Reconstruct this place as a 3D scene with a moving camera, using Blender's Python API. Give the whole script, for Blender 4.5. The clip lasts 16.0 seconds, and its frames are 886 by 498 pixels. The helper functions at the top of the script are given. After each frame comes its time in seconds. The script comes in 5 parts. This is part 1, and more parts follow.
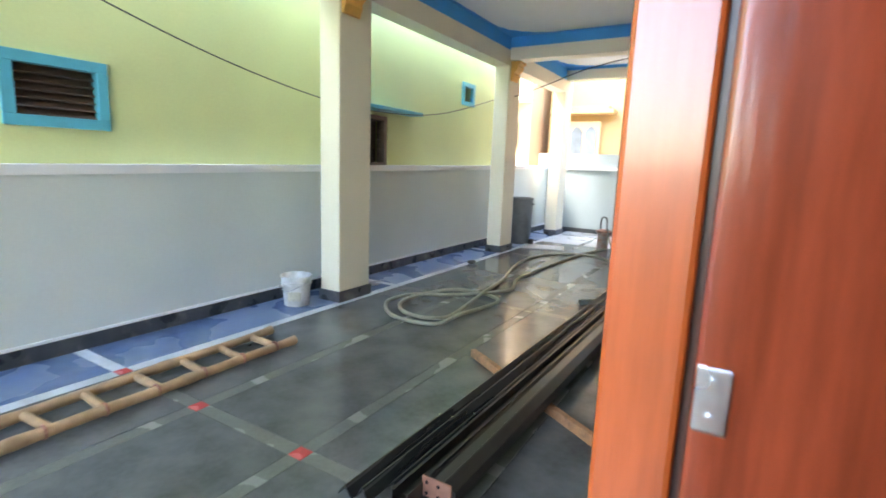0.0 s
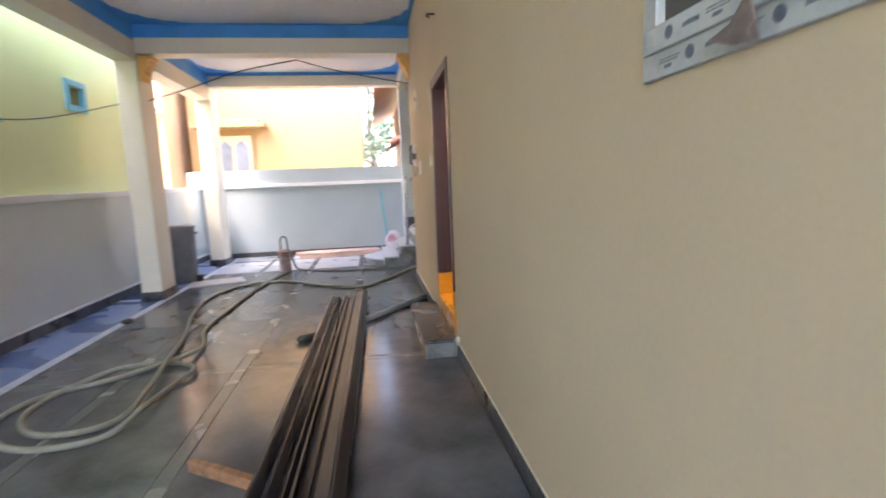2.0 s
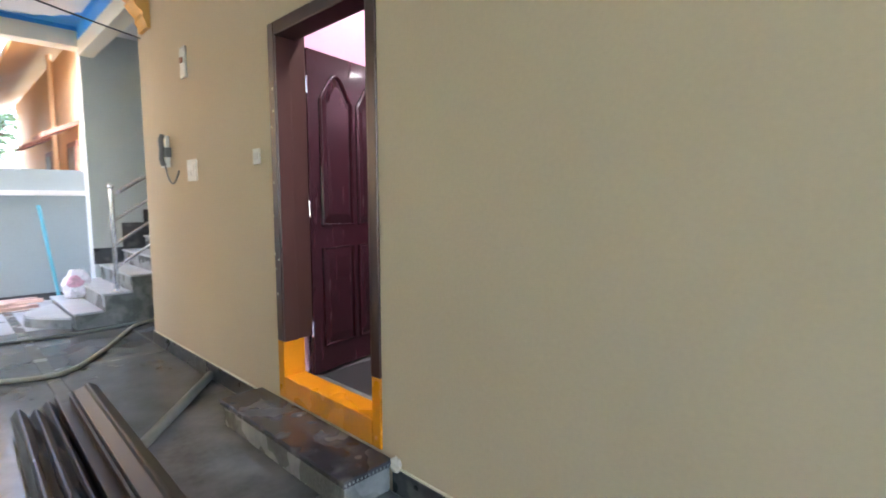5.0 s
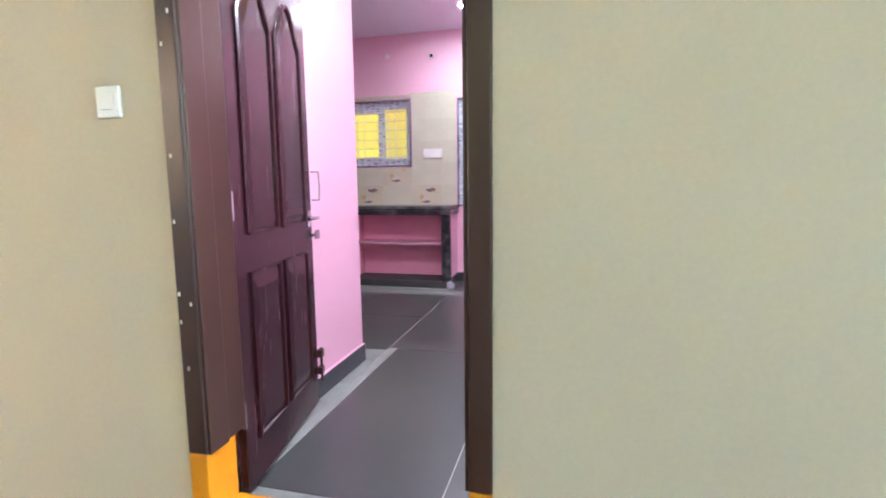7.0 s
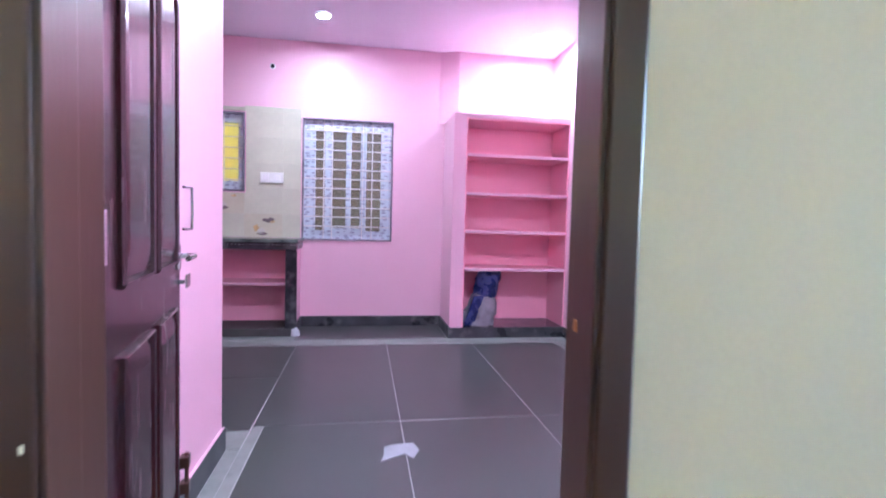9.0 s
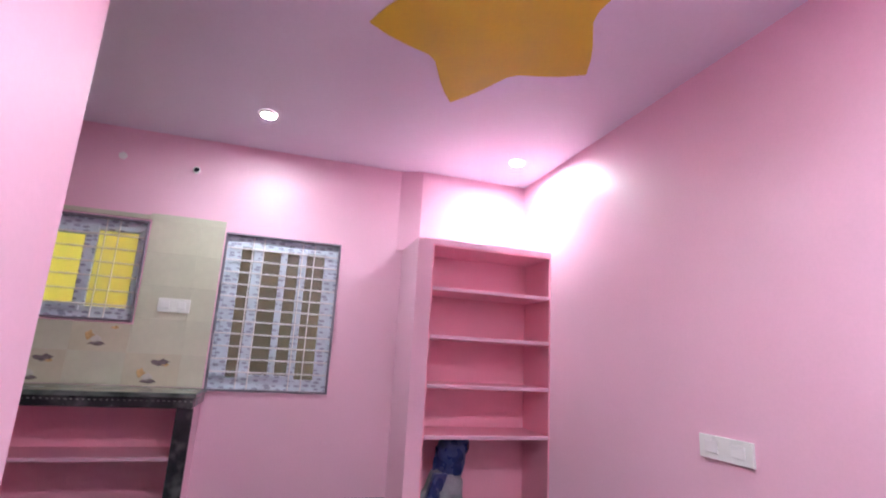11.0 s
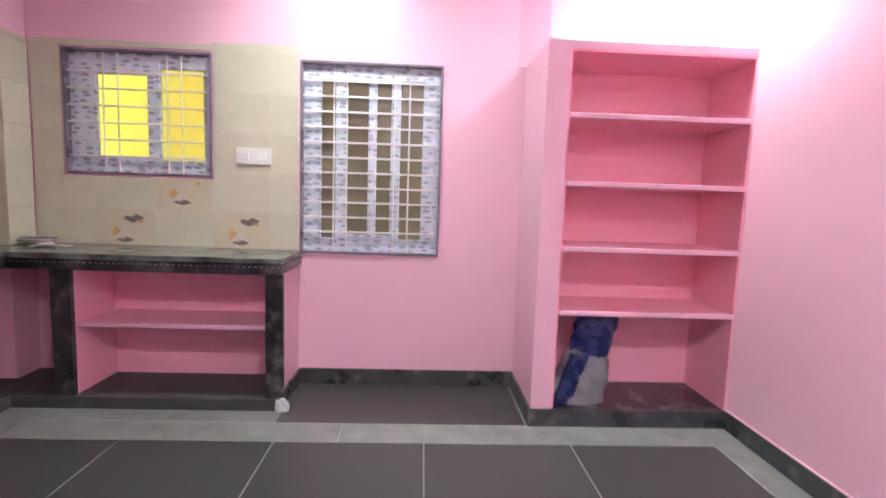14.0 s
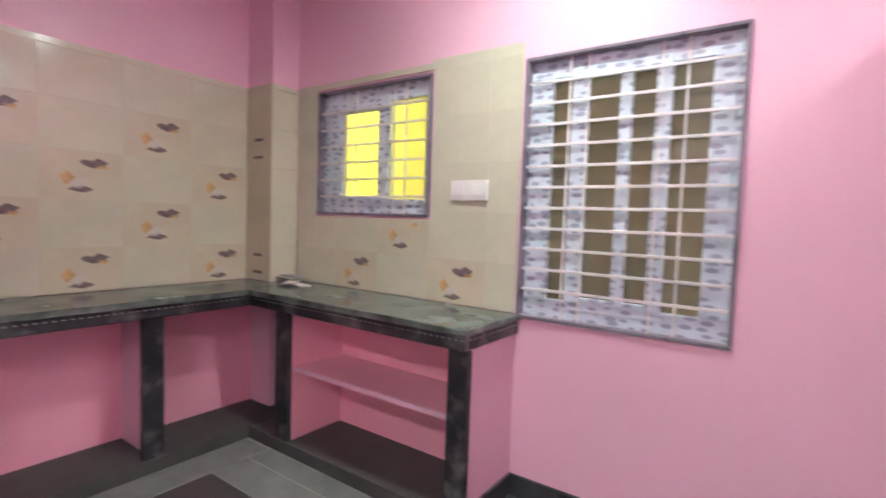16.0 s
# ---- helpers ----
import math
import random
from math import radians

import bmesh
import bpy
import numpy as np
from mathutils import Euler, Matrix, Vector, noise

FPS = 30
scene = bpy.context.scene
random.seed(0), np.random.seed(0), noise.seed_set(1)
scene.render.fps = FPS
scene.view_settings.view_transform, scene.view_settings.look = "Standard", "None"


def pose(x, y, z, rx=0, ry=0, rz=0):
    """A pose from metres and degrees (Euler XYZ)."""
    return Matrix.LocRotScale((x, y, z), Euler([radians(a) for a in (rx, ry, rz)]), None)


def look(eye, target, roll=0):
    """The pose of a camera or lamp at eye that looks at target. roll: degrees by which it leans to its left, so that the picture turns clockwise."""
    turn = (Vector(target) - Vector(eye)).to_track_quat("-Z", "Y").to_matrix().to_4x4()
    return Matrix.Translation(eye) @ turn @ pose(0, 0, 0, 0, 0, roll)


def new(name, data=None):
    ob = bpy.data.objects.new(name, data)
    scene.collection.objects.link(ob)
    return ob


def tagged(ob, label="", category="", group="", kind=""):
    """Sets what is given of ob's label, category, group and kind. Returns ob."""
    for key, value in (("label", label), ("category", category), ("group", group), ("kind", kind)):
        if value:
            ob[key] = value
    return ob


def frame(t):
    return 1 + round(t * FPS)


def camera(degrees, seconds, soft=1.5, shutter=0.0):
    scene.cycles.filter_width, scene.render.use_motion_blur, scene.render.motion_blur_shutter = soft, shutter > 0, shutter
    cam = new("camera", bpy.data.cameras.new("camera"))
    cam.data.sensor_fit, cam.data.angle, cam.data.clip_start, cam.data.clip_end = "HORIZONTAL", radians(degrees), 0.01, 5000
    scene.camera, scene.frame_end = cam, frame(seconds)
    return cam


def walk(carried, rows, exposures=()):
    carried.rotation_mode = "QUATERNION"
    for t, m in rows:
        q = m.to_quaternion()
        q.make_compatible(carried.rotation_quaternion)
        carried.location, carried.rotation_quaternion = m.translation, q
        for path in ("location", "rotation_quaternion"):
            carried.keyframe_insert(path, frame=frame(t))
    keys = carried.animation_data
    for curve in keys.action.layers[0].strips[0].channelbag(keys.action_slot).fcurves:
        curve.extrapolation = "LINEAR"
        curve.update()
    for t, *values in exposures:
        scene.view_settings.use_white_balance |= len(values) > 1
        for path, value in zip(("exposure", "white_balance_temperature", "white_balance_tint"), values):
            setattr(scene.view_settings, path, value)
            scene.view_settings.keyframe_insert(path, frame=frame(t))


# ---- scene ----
SUN_FROM = (-0.6, -0.3, 1.0)
SUN_TURN = 243
cam = camera(83.8, 16.0, soft=1.7, shutter=0.5)
PATH = [
    (0, (0.025, -0.631, 1.454), (-0.988, 1.06, 1.118), 2.1),
    (0.5, (-0.129, -0.427, 1.479), (-0.951, 1.359, 1.112), 1.5),
    (1, (-0.357, -0.225, 1.492), (-0.805, 1.687, 1.115), 0.8),
    (1.5, (-0.479, -0.098, 1.522), (-0.567, 1.873, 1.198), -0.1),
    (2, (-0.646, 0.113, 1.394), (-0.363, 2.075, 1.13), -2.3),
    (2.5, (-0.865, 0.358, 1.358), (-0.286, 2.254, 1.099), -3.3),
    (3, (-1.085, 0.6, 1.366), (-0.236, 2.397, 1.146), -3.5),
    (3.5, (-1.263, 0.984, 1.361), (-0.264, 2.707, 1.183), -3.3),
    (4, (-1.365, 1.376, 1.35), (-0.228, 3.015, 1.189), -1.9),
    (4.2, (-1.393, 1.53, 1.351), (-0.196, 3.124, 1.186), -1.2),
    (6.3, (-1.424, 3.318, 1.313), (0.352, 4.21, 1.081), -0.5),
    (6.5, (-1.4, 3.47, 1.332), (0.423, 4.258, 1.097), -0.3),
    (7, (-1.262, 3.791, 1.351), (0.662, 4.282, 1.107), -0.7),
    (7.5, (-1.16, 4.094, 1.378), (0.811, 4.303, 1.107), -0.2),
    (8, (-1.086, 4.3, 1.379), (0.894, 4.219, 1.108), 1.6),
    (8.5, (-0.966, 4.394, 1.35), (1.005, 4.148, 1.116), 1.5),
    (9, (-0.778, 4.44, 1.34), (1.194, 4.122, 1.239), 1.5),
    (9.5, (-0.39, 4.529, 1.327), (1.573, 4.169, 1.456), 1.6),
    (9.7, (-0.188, 4.591, 1.349), (1.753, 4.194, 1.627), 1.2),
    (10.7, (0.16, 4.51, 1.47), (2.01, 3.98, 1.95), 2.6),
    (11.8, (0.329, 4.511, 1.536), (2.221, 3.865, 1.545), 4.1),
    (12, (0.31, 4.448, 1.504), (2.196, 3.788, 1.411), 4.1),
    (12.5, (0.397, 4.424, 1.464), (2.267, 3.763, 1.212), 3.8),
    (13, (0.67, 4.339, 1.514), (2.6, 3.886, 1.25), 2.2),
    (13.5, (0.882, 4.347, 1.508), (2.851, 4.095, 1.261), 2.3),
    (14, (1.176, 4.259, 1.534), (3.163, 4.173, 1.33), 1.9),
    (14.5, (1.453, 4.07, 1.565), (3.443, 4.177, 1.396), 2.1),
    (15, (1.753, 4.035, 1.568), (3.709, 4.422, 1.411), 2.7),
    (15.5, (2.05, 4.016, 1.584), (3.905, 4.751, 1.447), 2.6),
    (16, (2.319, 3.968, 1.613), (3.943, 5.129, 1.492), 1.9),
]
EXPOSURES = [(0.0, 4.55, 6850, 10), (0.5, 4.4, 7000, 20), (1.5, 4.3, 7000, 26), (4.2, 4.35, 6950, 22), (6.3, 5.4, 5850, 12), (7.5, 5.6, 5950, 11), (8.5, 5.65, 5850, 10), (9.0, 5.5, 5300, 16), (9.7, 5.1, 5000, 15), (11.8, 5.0, 6700, 4), (13.0, 5.35, 6650, 4), (14.5, 5.55, 6600, 4), (16.0, 5.4, 6700, 0)]
rows = [(t, look(eye, target, roll)) for t, eye, target, roll in PATH]
walk(cam, rows, EXPOSURES)

# ---- world and sun ----
world = bpy.data.worlds.new("sky")
scene.world = world
world.use_nodes = True
wn = world.node_tree.nodes
sky = wn.new("ShaderNodeTexSky")
sky.sky_type = 'NISHITA'
sky.sun_disc = False
sky.sun_elevation = radians(50)
sky.sun_rotation = radians(SUN_TURN)
sky.air_density = 1.0
sky.dust_density = 1.5
world.node_tree.links.new(sky.outputs[0], wn["Background"].inputs[0])
wn["Background"].inputs[1].default_value = 0.15
sun_data = bpy.data.lights.new("sun", 'SUN')
sun_data.energy = 0.5
sun_data.angle = radians(20)
sun_data.color = (1.0, 0.95, 0.88)
sun = new("sun", sun_data)
sun.matrix_world = look((SUN_FROM[0] * 20, SUN_FROM[1] * 20, SUN_FROM[2] * 20), (0, 0, 0))


# ---- materials ----
def M(name, col, rough=0.5, metal=0.0, var=0.12, scale=2.0, fine=45.0, bump=0.1, stain=None, stain_at=0.62, coat=0.0, stretch=(1, 1, 1), rand=0.0, rvar=0.12, spec=0.5, soft=0.15):
    """A surface with large patches, fine grain and, where given, stains of another colour."""
    m = bpy.data.materials.new(name)
    m.use_nodes = True
    n, l = m.node_tree.nodes, m.node_tree.links
    b = n["Principled BSDF"]
    b.inputs["Metallic"].default_value = metal
    b.inputs["Coat Weight"].default_value = coat
    b.inputs["Coat Roughness"].default_value = 0.08
    b.inputs["Specular IOR Level"].default_value = spec
    tc, mp = n.new("ShaderNodeTexCoord"), n.new("ShaderNodeMapping")
    mp.inputs["Scale"].default_value = stretch
    l.new(tc.outputs["Object"], mp.inputs[0])
    big, small = n.new("ShaderNodeTexNoise"), n.new("ShaderNodeTexNoise")
    for q, s, d in ((big, scale, 2.0), (small, fine, 5.0)):
        q.inputs["Scale"].default_value = s
        q.inputs["Detail"].default_value = d
        l.new(mp.outputs[0], q.inputs["Vector"])
    add = n.new("ShaderNodeMath")
    add.operation = 'MULTIPLY_ADD'
    l.new(small.outputs[0], add.inputs[0])
    add.inputs[1].default_value = 0.45
    l.new(big.outputs[0], add.inputs[2])
    last = add
    if rand:
        info, ra = n.new("ShaderNodeObjectInfo"), n.new("ShaderNodeMath")
        ra.operation = 'MULTIPLY_ADD'
        l.new(info.outputs["Random"], ra.inputs[0])
        ra.inputs[1].default_value = rand
        l.new(add.outputs[0], ra.inputs[2])
        last = ra
    ramp = n.new("ShaderNodeValToRGB")
    e = ramp.color_ramp.elements
    e[0].position, e[1].position = 0.45, 1.05 + rand
    e[1].position = min(1.0, e[1].position)
    e[0].color = (*[c * (1 - var) for c in col], 1)
    e[1].color = (*[min(1, c * (1 + var)) for c in col], 1)
    l.new(last.outputs[0], ramp.inputs[0])
    out = ramp.outputs[0]
    if stain:
        st, sr, mx = n.new("ShaderNodeTexNoise"), n.new("ShaderNodeValToRGB"), n.new("ShaderNodeMix")
        st.inputs["Scale"].default_value = scale * 1.7
        st.inputs["Detail"].default_value = 2.5
        st.inputs["Roughness"].default_value = 0.5
        l.new(mp.outputs[0], st.inputs["Vector"])
        sr.color_ramp.elements[0].position, sr.color_ramp.elements[1].position = stain_at - soft, stain_at + soft
        l.new(st.outputs[0], sr.inputs[0])
        mx.data_type = 'RGBA'
        l.new(sr.outputs[0], mx.inputs[0])
        l.new(out, mx.inputs[6])
        mx.inputs[7].default_value = (*stain, 1)
        out = mx.outputs[2]
    l.new(out, b.inputs["Base Color"])
    rr = n.new("ShaderNodeMapRange")
    rr.inputs["To Min"].default_value, rr.inputs["To Max"].default_value = max(0.02, rough - rvar), min(1, rough + rvar)
    rr.inputs["From Min"].default_value, rr.inputs["From Max"].default_value = 0.3, 0.75
    l.new(big.outputs[0], rr.inputs["Value"])
    l.new(rr.outputs[0], b.inputs["Roughness"])
    if bump:
        bp = n.new("ShaderNodeBump")
        bp.inputs["Strength"].default_value = bump
        bp.inputs["Distance"].default_value = 0.01
        l.new(add.outputs[0], bp.inputs["Height"])
        l.new(bp.outputs[0], b.inputs["Normal"])
    return m


def printed(name, col, ink, scale):
    """Protective film on window frames, printed with small blue-violet marks."""
    m = M(name, col, 0.35, var=0.1, scale=6, bump=0.25)
    n, l = m.node_tree.nodes, m.node_tree.links
    b = n["Principled BSDF"]
    base = b.inputs["Base Color"].links[0].from_socket
    tc, v, r, mx = n.new("ShaderNodeTexCoord"), n.new("ShaderNodeTexVoronoi"), n.new("ShaderNodeValToRGB"), n.new("ShaderNodeMix")
    v.inputs["Scale"].default_value = scale
    v.inputs["Randomness"].default_value = 0.6
    mp = n.new("ShaderNodeMapping")
    mp.inputs["Scale"].default_value = (0.55, 0.55, 1.3)
    l.new(tc.outputs["Object"], mp.inputs["Vector"])
    l.new(mp.outputs[0], v.inputs["Vector"])
    r.color_ramp.elements[0].position, r.color_ramp.elements[1].position = 0.28, 0.36
    r.color_ramp.elements[0].color, r.color_ramp.elements[1].color = (1, 1, 1, 1), (0, 0, 0, 1)
    l.new(v.outputs["Distance"], r.inputs[0])
    mx.data_type = 'RGBA'
    l.new(r.outputs[0], mx.inputs[0])
    l.new(base, mx.inputs[6])
    mx.inputs[7].default_value = (*ink, 1)
    l.new(mx.outputs[2], b.inputs["Base Color"])
    return m


def glow(name, col, strength):
    m = bpy.data.materials.new(name)
    m.use_nodes = True
    b = m.node_tree.nodes["Principled BSDF"]
    b.inputs["Base Color"].default_value = (*col, 1)
    b.inputs["Emission Color"].default_value = (*col, 1)
    b.inputs["Emission Strength"].default_value = strength
    return m


def clear(name, tint, rough=0.02):
    m = bpy.data.materials.new(name)
    m.use_nodes = True
    b = m.node_tree.nodes["Principled BSDF"]
    b.inputs["Base Color"].default_value = (*tint, 1)
    b.inputs["Transmission Weight"].default_value = 1.0
    b.inputs["Roughness"].default_value = rough
    b.inputs["IOR"].default_value = 1.45
    return m


BEIGE = M("beige_wall_paint", (0.66, 0.54, 0.38), 0.75, var=0.06, scale=0.8, fine=60, bump=0.1, spec=0.2)
CREAM = M("cream_paint", (0.80, 0.74, 0.58), 0.45, var=0.05, scale=1.0, bump=0.06)
WHITE = M("white_paint", (0.80, 0.80, 0.79), 0.55, var=0.04, scale=1.5, bump=0.06)
BLUE = M("blue_paint", (0.045, 0.33, 0.75), 0.45, var=0.12, scale=3, bump=0.08)
GREY_WALL = M("grey_green_paint", (0.62, 0.67, 0.645), 0.6, var=0.06, scale=1.2, bump=0.08)
YARD_WALL = M("pale_blue_grey_paint", (0.37, 0.44, 0.46), 0.6, var=0.08, scale=1.2, bump=0.08)
GREEN_WALL = M("lime_yellow_paint", (0.66, 0.70, 0.33), 0.6, var=0.07, scale=1.0, bump=0.1)
NB_YELLOW = M("yellow_house_paint", (0.41, 0.245, 0.095), 0.7, var=0.06, scale=0.7, bump=0.08)
NB_PEACH = M("peach_house_paint", (0.74, 0.47, 0.25), 0.7, var=0.08, scale=0.7, bump=0.08)
PINK = M("pink_wall_paint", (0.80, 0.49, 0.60), 0.4, var=0.05, scale=0.9, fine=70, bump=0.07)
PINK_DEEP = M("deep_pink_niche_paint", (0.95, 0.44, 0.55), 0.42, var=0.06, scale=1.5, fine=70, bump=0.07)
CEIL_IN = M("lilac_white_ceiling_paint", (0.78, 0.70, 0.80), 0.6, var=0.04, scale=1.0, bump=0.08)
ORANGE = M("orange_yellow_enamel", (0.74, 0.27, 0.006), 0.3, var=0.08, scale=4, bump=0.08)
BRASS = M("dull_brass", (0.50, 0.27, 0.08), 0.35, 0.8, var=0.15, scale=20, bump=0.05)
OCHRE = M("ochre_paint", (0.80, 0.43, 0.10), 0.5, var=0.1, scale=6, bump=0.08)
GRANITE = M("black_granite", (0.035, 0.035, 0.04), 0.22, var=0.6, scale=5, fine=180, bump=0.03, stain=(0.16, 0.16, 0.16), stain_at=0.68)
SKIRT = M("dark_granite_skirting", (0.05, 0.055, 0.06), 0.35, var=0.5, scale=5, fine=160, bump=0.05, stain=(0.2, 0.2, 0.19), stain_at=0.7)
PLINTH = M("dusty_granite_plinth", (0.07, 0.071, 0.067), 0.6, var=0.25, scale=6, fine=90, bump=0.06, spec=0.3, rvar=0.04)
SLAB = M("polished_dark_stone", (0.082, 0.086, 0.088), 0.20, var=0.5, scale=1.9, fine=28, bump=0.014, stain=(0.17, 0.18, 0.18), stain_at=0.6, rand=0.1, rvar=0.07, spec=0.42, soft=0.26)
# blue of the open sky above the side gap, put into the colour
SLAB_SKYLIT = M("dusty_skylit_stone", (0.10, 0.15, 0.27), 0.3, var=0.35, scale=1.6, fine=12, bump=0.03, stain=(0.17, 0.23, 0.33), stain_at=0.56, rand=0.1)
# dust plus the daylight at the yard end, both put into the colour
SLAB_DUSTY_LIT = M("dusty_lit_stone", (0.34, 0.36, 0.37), 0.35, var=0.3, scale=1.6, fine=25, bump=0.03, stain=(0.5, 0.52, 0.54), stain_at=0.55, rand=0.1)
STRIP = M("pale_stone_strip", (0.155, 0.16, 0.148), 0.25, var=0.25, scale=3, fine=40, bump=0.03, rand=0.1)
STRIP_WHITE = M("dusty_white_strip", (0.55, 0.58, 0.60), 0.5, var=0.25, scale=4, fine=30, bump=0.05)
RED = M("red_stone_square", (0.55, 0.07, 0.07), 0.25, var=0.2, scale=10, bump=0.03)
GROUT = M("floor_bed", (0.2, 0.2, 0.19), 0.8, var=0.2, bump=0.2)
ROOM_SLAB = M("black_room_stone", (0.056, 0.058, 0.056), 0.28, var=0.10, scale=1.1, fine=60, bump=0.0, rand=0.05, rvar=0.0, spec=0.32)
ROOM_STRIP = M("grey_room_border", (0.175, 0.185, 0.172), 0.42, var=0.2, scale=5, fine=50, bump=0.04, rand=0.08, rvar=0.03, spec=0.3, stain=(0.26, 0.27, 0.25), stain_at=0.6, soft=0.25)
JOINT = M("white_cement_joint", (0.33, 0.33, 0.32), 0.8, var=0.2, bump=0.2)
YARD = M("yard_concrete", (0.45, 0.45, 0.43), 0.7, var=0.2, scale=0.8, bump=0.2)
DOOR_RED = M("varnished_red_brown_wood", (0.27, 0.048, 0.020), 0.2, var=0.35, scale=2.5, fine=14, bump=0.08, coat=0.7, stretch=(9, 9, 0.8), rvar=0.05)
FRAME_ORANGE = M("varnished_orange_wood", (0.43, 0.085, 0.020), 0.24, var=0.3, scale=2.0, fine=14, bump=0.08, coat=0.35, stretch=(9, 9, 0.8), rvar=0.05)
DOOR_DARK = M("dark_maroon_wood", (0.036, 0.010, 0.014), 0.26, var=0.12, scale=3, fine=20, bump=0.05, coat=0.25, stretch=(8, 8, 0.8), rvar=0.02)
FRAME_BROWN = M("brown_enamel_frame", (0.062, 0.028, 0.019), 0.3, var=0.06, scale=3, fine=20, bump=0.05, stretch=(5, 5, 0.8), rvar=0.02)
BAMBOO = M("bamboo_wood", (0.42, 0.27, 0.15), 0.6, var=0.35, scale=4, fine=25, bump=0.3, stain=(0.25, 0.15, 0.08))
TIMBER = M("raw_timber", (0.40, 0.20, 0.10), 0.7, var=0.4, scale=3, fine=25, bump=0.3, stretch=(3, 3, 3), stain=(0.16, 0.08, 0.04))
PINK_TIMBER = M("pinkish_plank_wood", (0.62, 0.42, 0.34), 0.75, var=0.3, scale=3, fine=25, bump=0.3, rand=0.3)
STEEL = M("dark_painted_steel", (0.030, 0.026, 0.024), 0.36, 0.25, spec=0.5, var=0.4, scale=4, fine=40, bump=0.06, stretch=(3, 0.25, 3), rvar=0.05, stain=(0.06, 0.042, 0.032), stain_at=0.74)
STEEL_BLACK = M("black_painted_steel", (0.030, 0.030, 0.034), 0.27, 0.4, spec=0.5, var=0.4, scale=4, fine=40, bump=0.03, stretch=(3, 0.15, 3), rvar=0.04)
CHROME = M("brushed_stainless_steel", (0.62, 0.62, 0.64), 0.2, 1.0, var=0.1, scale=8, bump=0.02)
HOSE = M("dusty_rubber_hose", (0.30, 0.29, 0.22), 0.6, var=0.2, scale=8, bump=0.1)
HOSE_DARK = M("grey_green_hose", (0.16, 0.17, 0.15), 0.55, var=0.2, scale=8, bump=0.1)
PLASTIC = M("white_plastic", (0.78, 0.78, 0.74), 0.35, var=0.05, scale=6, bump=0.03)
FILM = M("pale_blue_film", (0.47, 0.52, 0.54), 0.4, var=0.18, scale=7, fine=60, bump=0.3, stain=(0.62, 0.62, 0.60), stain_at=0.62)
INK = M("blue_grey_print", (0.13, 0.15, 0.22), 0.45, var=0.3, scale=40, bump=0.0)
FILM_IN = printed("printed_lilac_film", (0.60, 0.68, 0.75), (0.33, 0.36, 0.46), 24)
PVC = M("white_pvc_profile", (0.82, 0.81, 0.79), 0.3, var=0.04, scale=5, bump=0.03)
MESH = M("dark_insect_mesh", (0.07, 0.065, 0.06), 0.5, var=0.3, scale=2, bump=0.1)
GLASS_YELLOW = clear("yellow_frosted_glass", (0.84, 0.76, 0.24), 0.3)
GLASS_DUSTY = clear("dusty_window_glass", (0.40, 0.38, 0.31), 0.25)
DRUM = M("grey_plastic_drum", (0.16, 0.17, 0.18), 0.45, var=0.3, scale=4, bump=0.1)
TILE = M("cream_wall_tile", (0.57, 0.56, 0.43), 0.16, var=0.07, scale=3, fine=20, bump=0.02, rand=0.05)
TILE_TAN = M("tan_wall_tile", (0.57, 0.53, 0.39), 0.16, var=0.08, scale=3, fine=20, bump=0.02, rand=0.05)
MOTIF_DARK = M("dark_brown_motif", (0.20, 0.155, 0.155), 0.2, var=0.4, scale=30, bump=0.0)
MOTIF_ORANGE = M("orange_motif", (0.58, 0.38, 0.18), 0.2, var=0.3, scale=30, bump=0.0)
MOTIF_WHITE = M("white_motif", (0.60, 0.57, 0.50), 0.2, var=0.1, scale=30, bump=0.0)
YELLOW_STAR = M("mustard_yellow_paint", (0.68, 0.50, 0.01), 0.5, var=0.06, scale=3, bump=0.06)
GRILLE = M("white_enamel_bars", (0.72, 0.70, 0.70), 0.35, var=0.08, scale=10, bump=0.03)
REVEAL = M("grey_granite_reveal", (0.19, 0.17, 0.21), 0.35, var=0.4, scale=6, fine=120, bump=0.04)
STEP_STONE = M("grey_step_stone", (0.17, 0.18, 0.17), 0.3, var=0.4, scale=4, fine=60, bump=0.05, stain=(0.36, 0.36, 0.33), stain_at=0.62)
TREAD = M("pale_dusty_tread", (0.55, 0.56, 0.55), 0.4, var=0.2, scale=4, bump=0.05)
TURQUOISE = M("turquoise_paint", (0.10, 0.42, 0.52), 0.5, var=0.1, scale=5, bump=0.05)
DARK_WOOD = M("dark_window_wood", (0.10, 0.065, 0.045), 0.5, var=0.3, scale=5, bump=0.1)
LEAF = M("green_leaves", (0.08, 0.13, 0.05), 0.55, var=0.5, scale=3, bump=0.0)
BARK = M("tree_bark", (0.16, 0.12, 0.09), 0.9, var=0.4, scale=6, bump=0.5)
SACK_BLUE = M("blue_plastic_sack", (0.018, 0.032, 0.13), 0.3, var=0.5, scale=12, bump=0.4)
SACK_GREY = M("woven_grey_sack", (0.25, 0.26, 0.28), 0.6, var=0.3, scale=10, fine=150, bump=0.4)
BAG_WHITE = M("white_plastic_bag", (0.85, 0.82, 0.85), 0.35, var=0.1, scale=14, bump=0.5)
BAG_PINK = M("pink_print_bag", (0.80, 0.45, 0.55), 0.4, var=0.3, scale=14, bump=0.4)
RUST = M("rusty_red_metal", (0.30, 0.14, 0.10), 0.6, 0.2, var=0.4, scale=8, bump=0.2)
WIRE = M("black_cable", (0.04, 0.04, 0.045), 0.6, var=0.2, scale=8, bump=0.0)
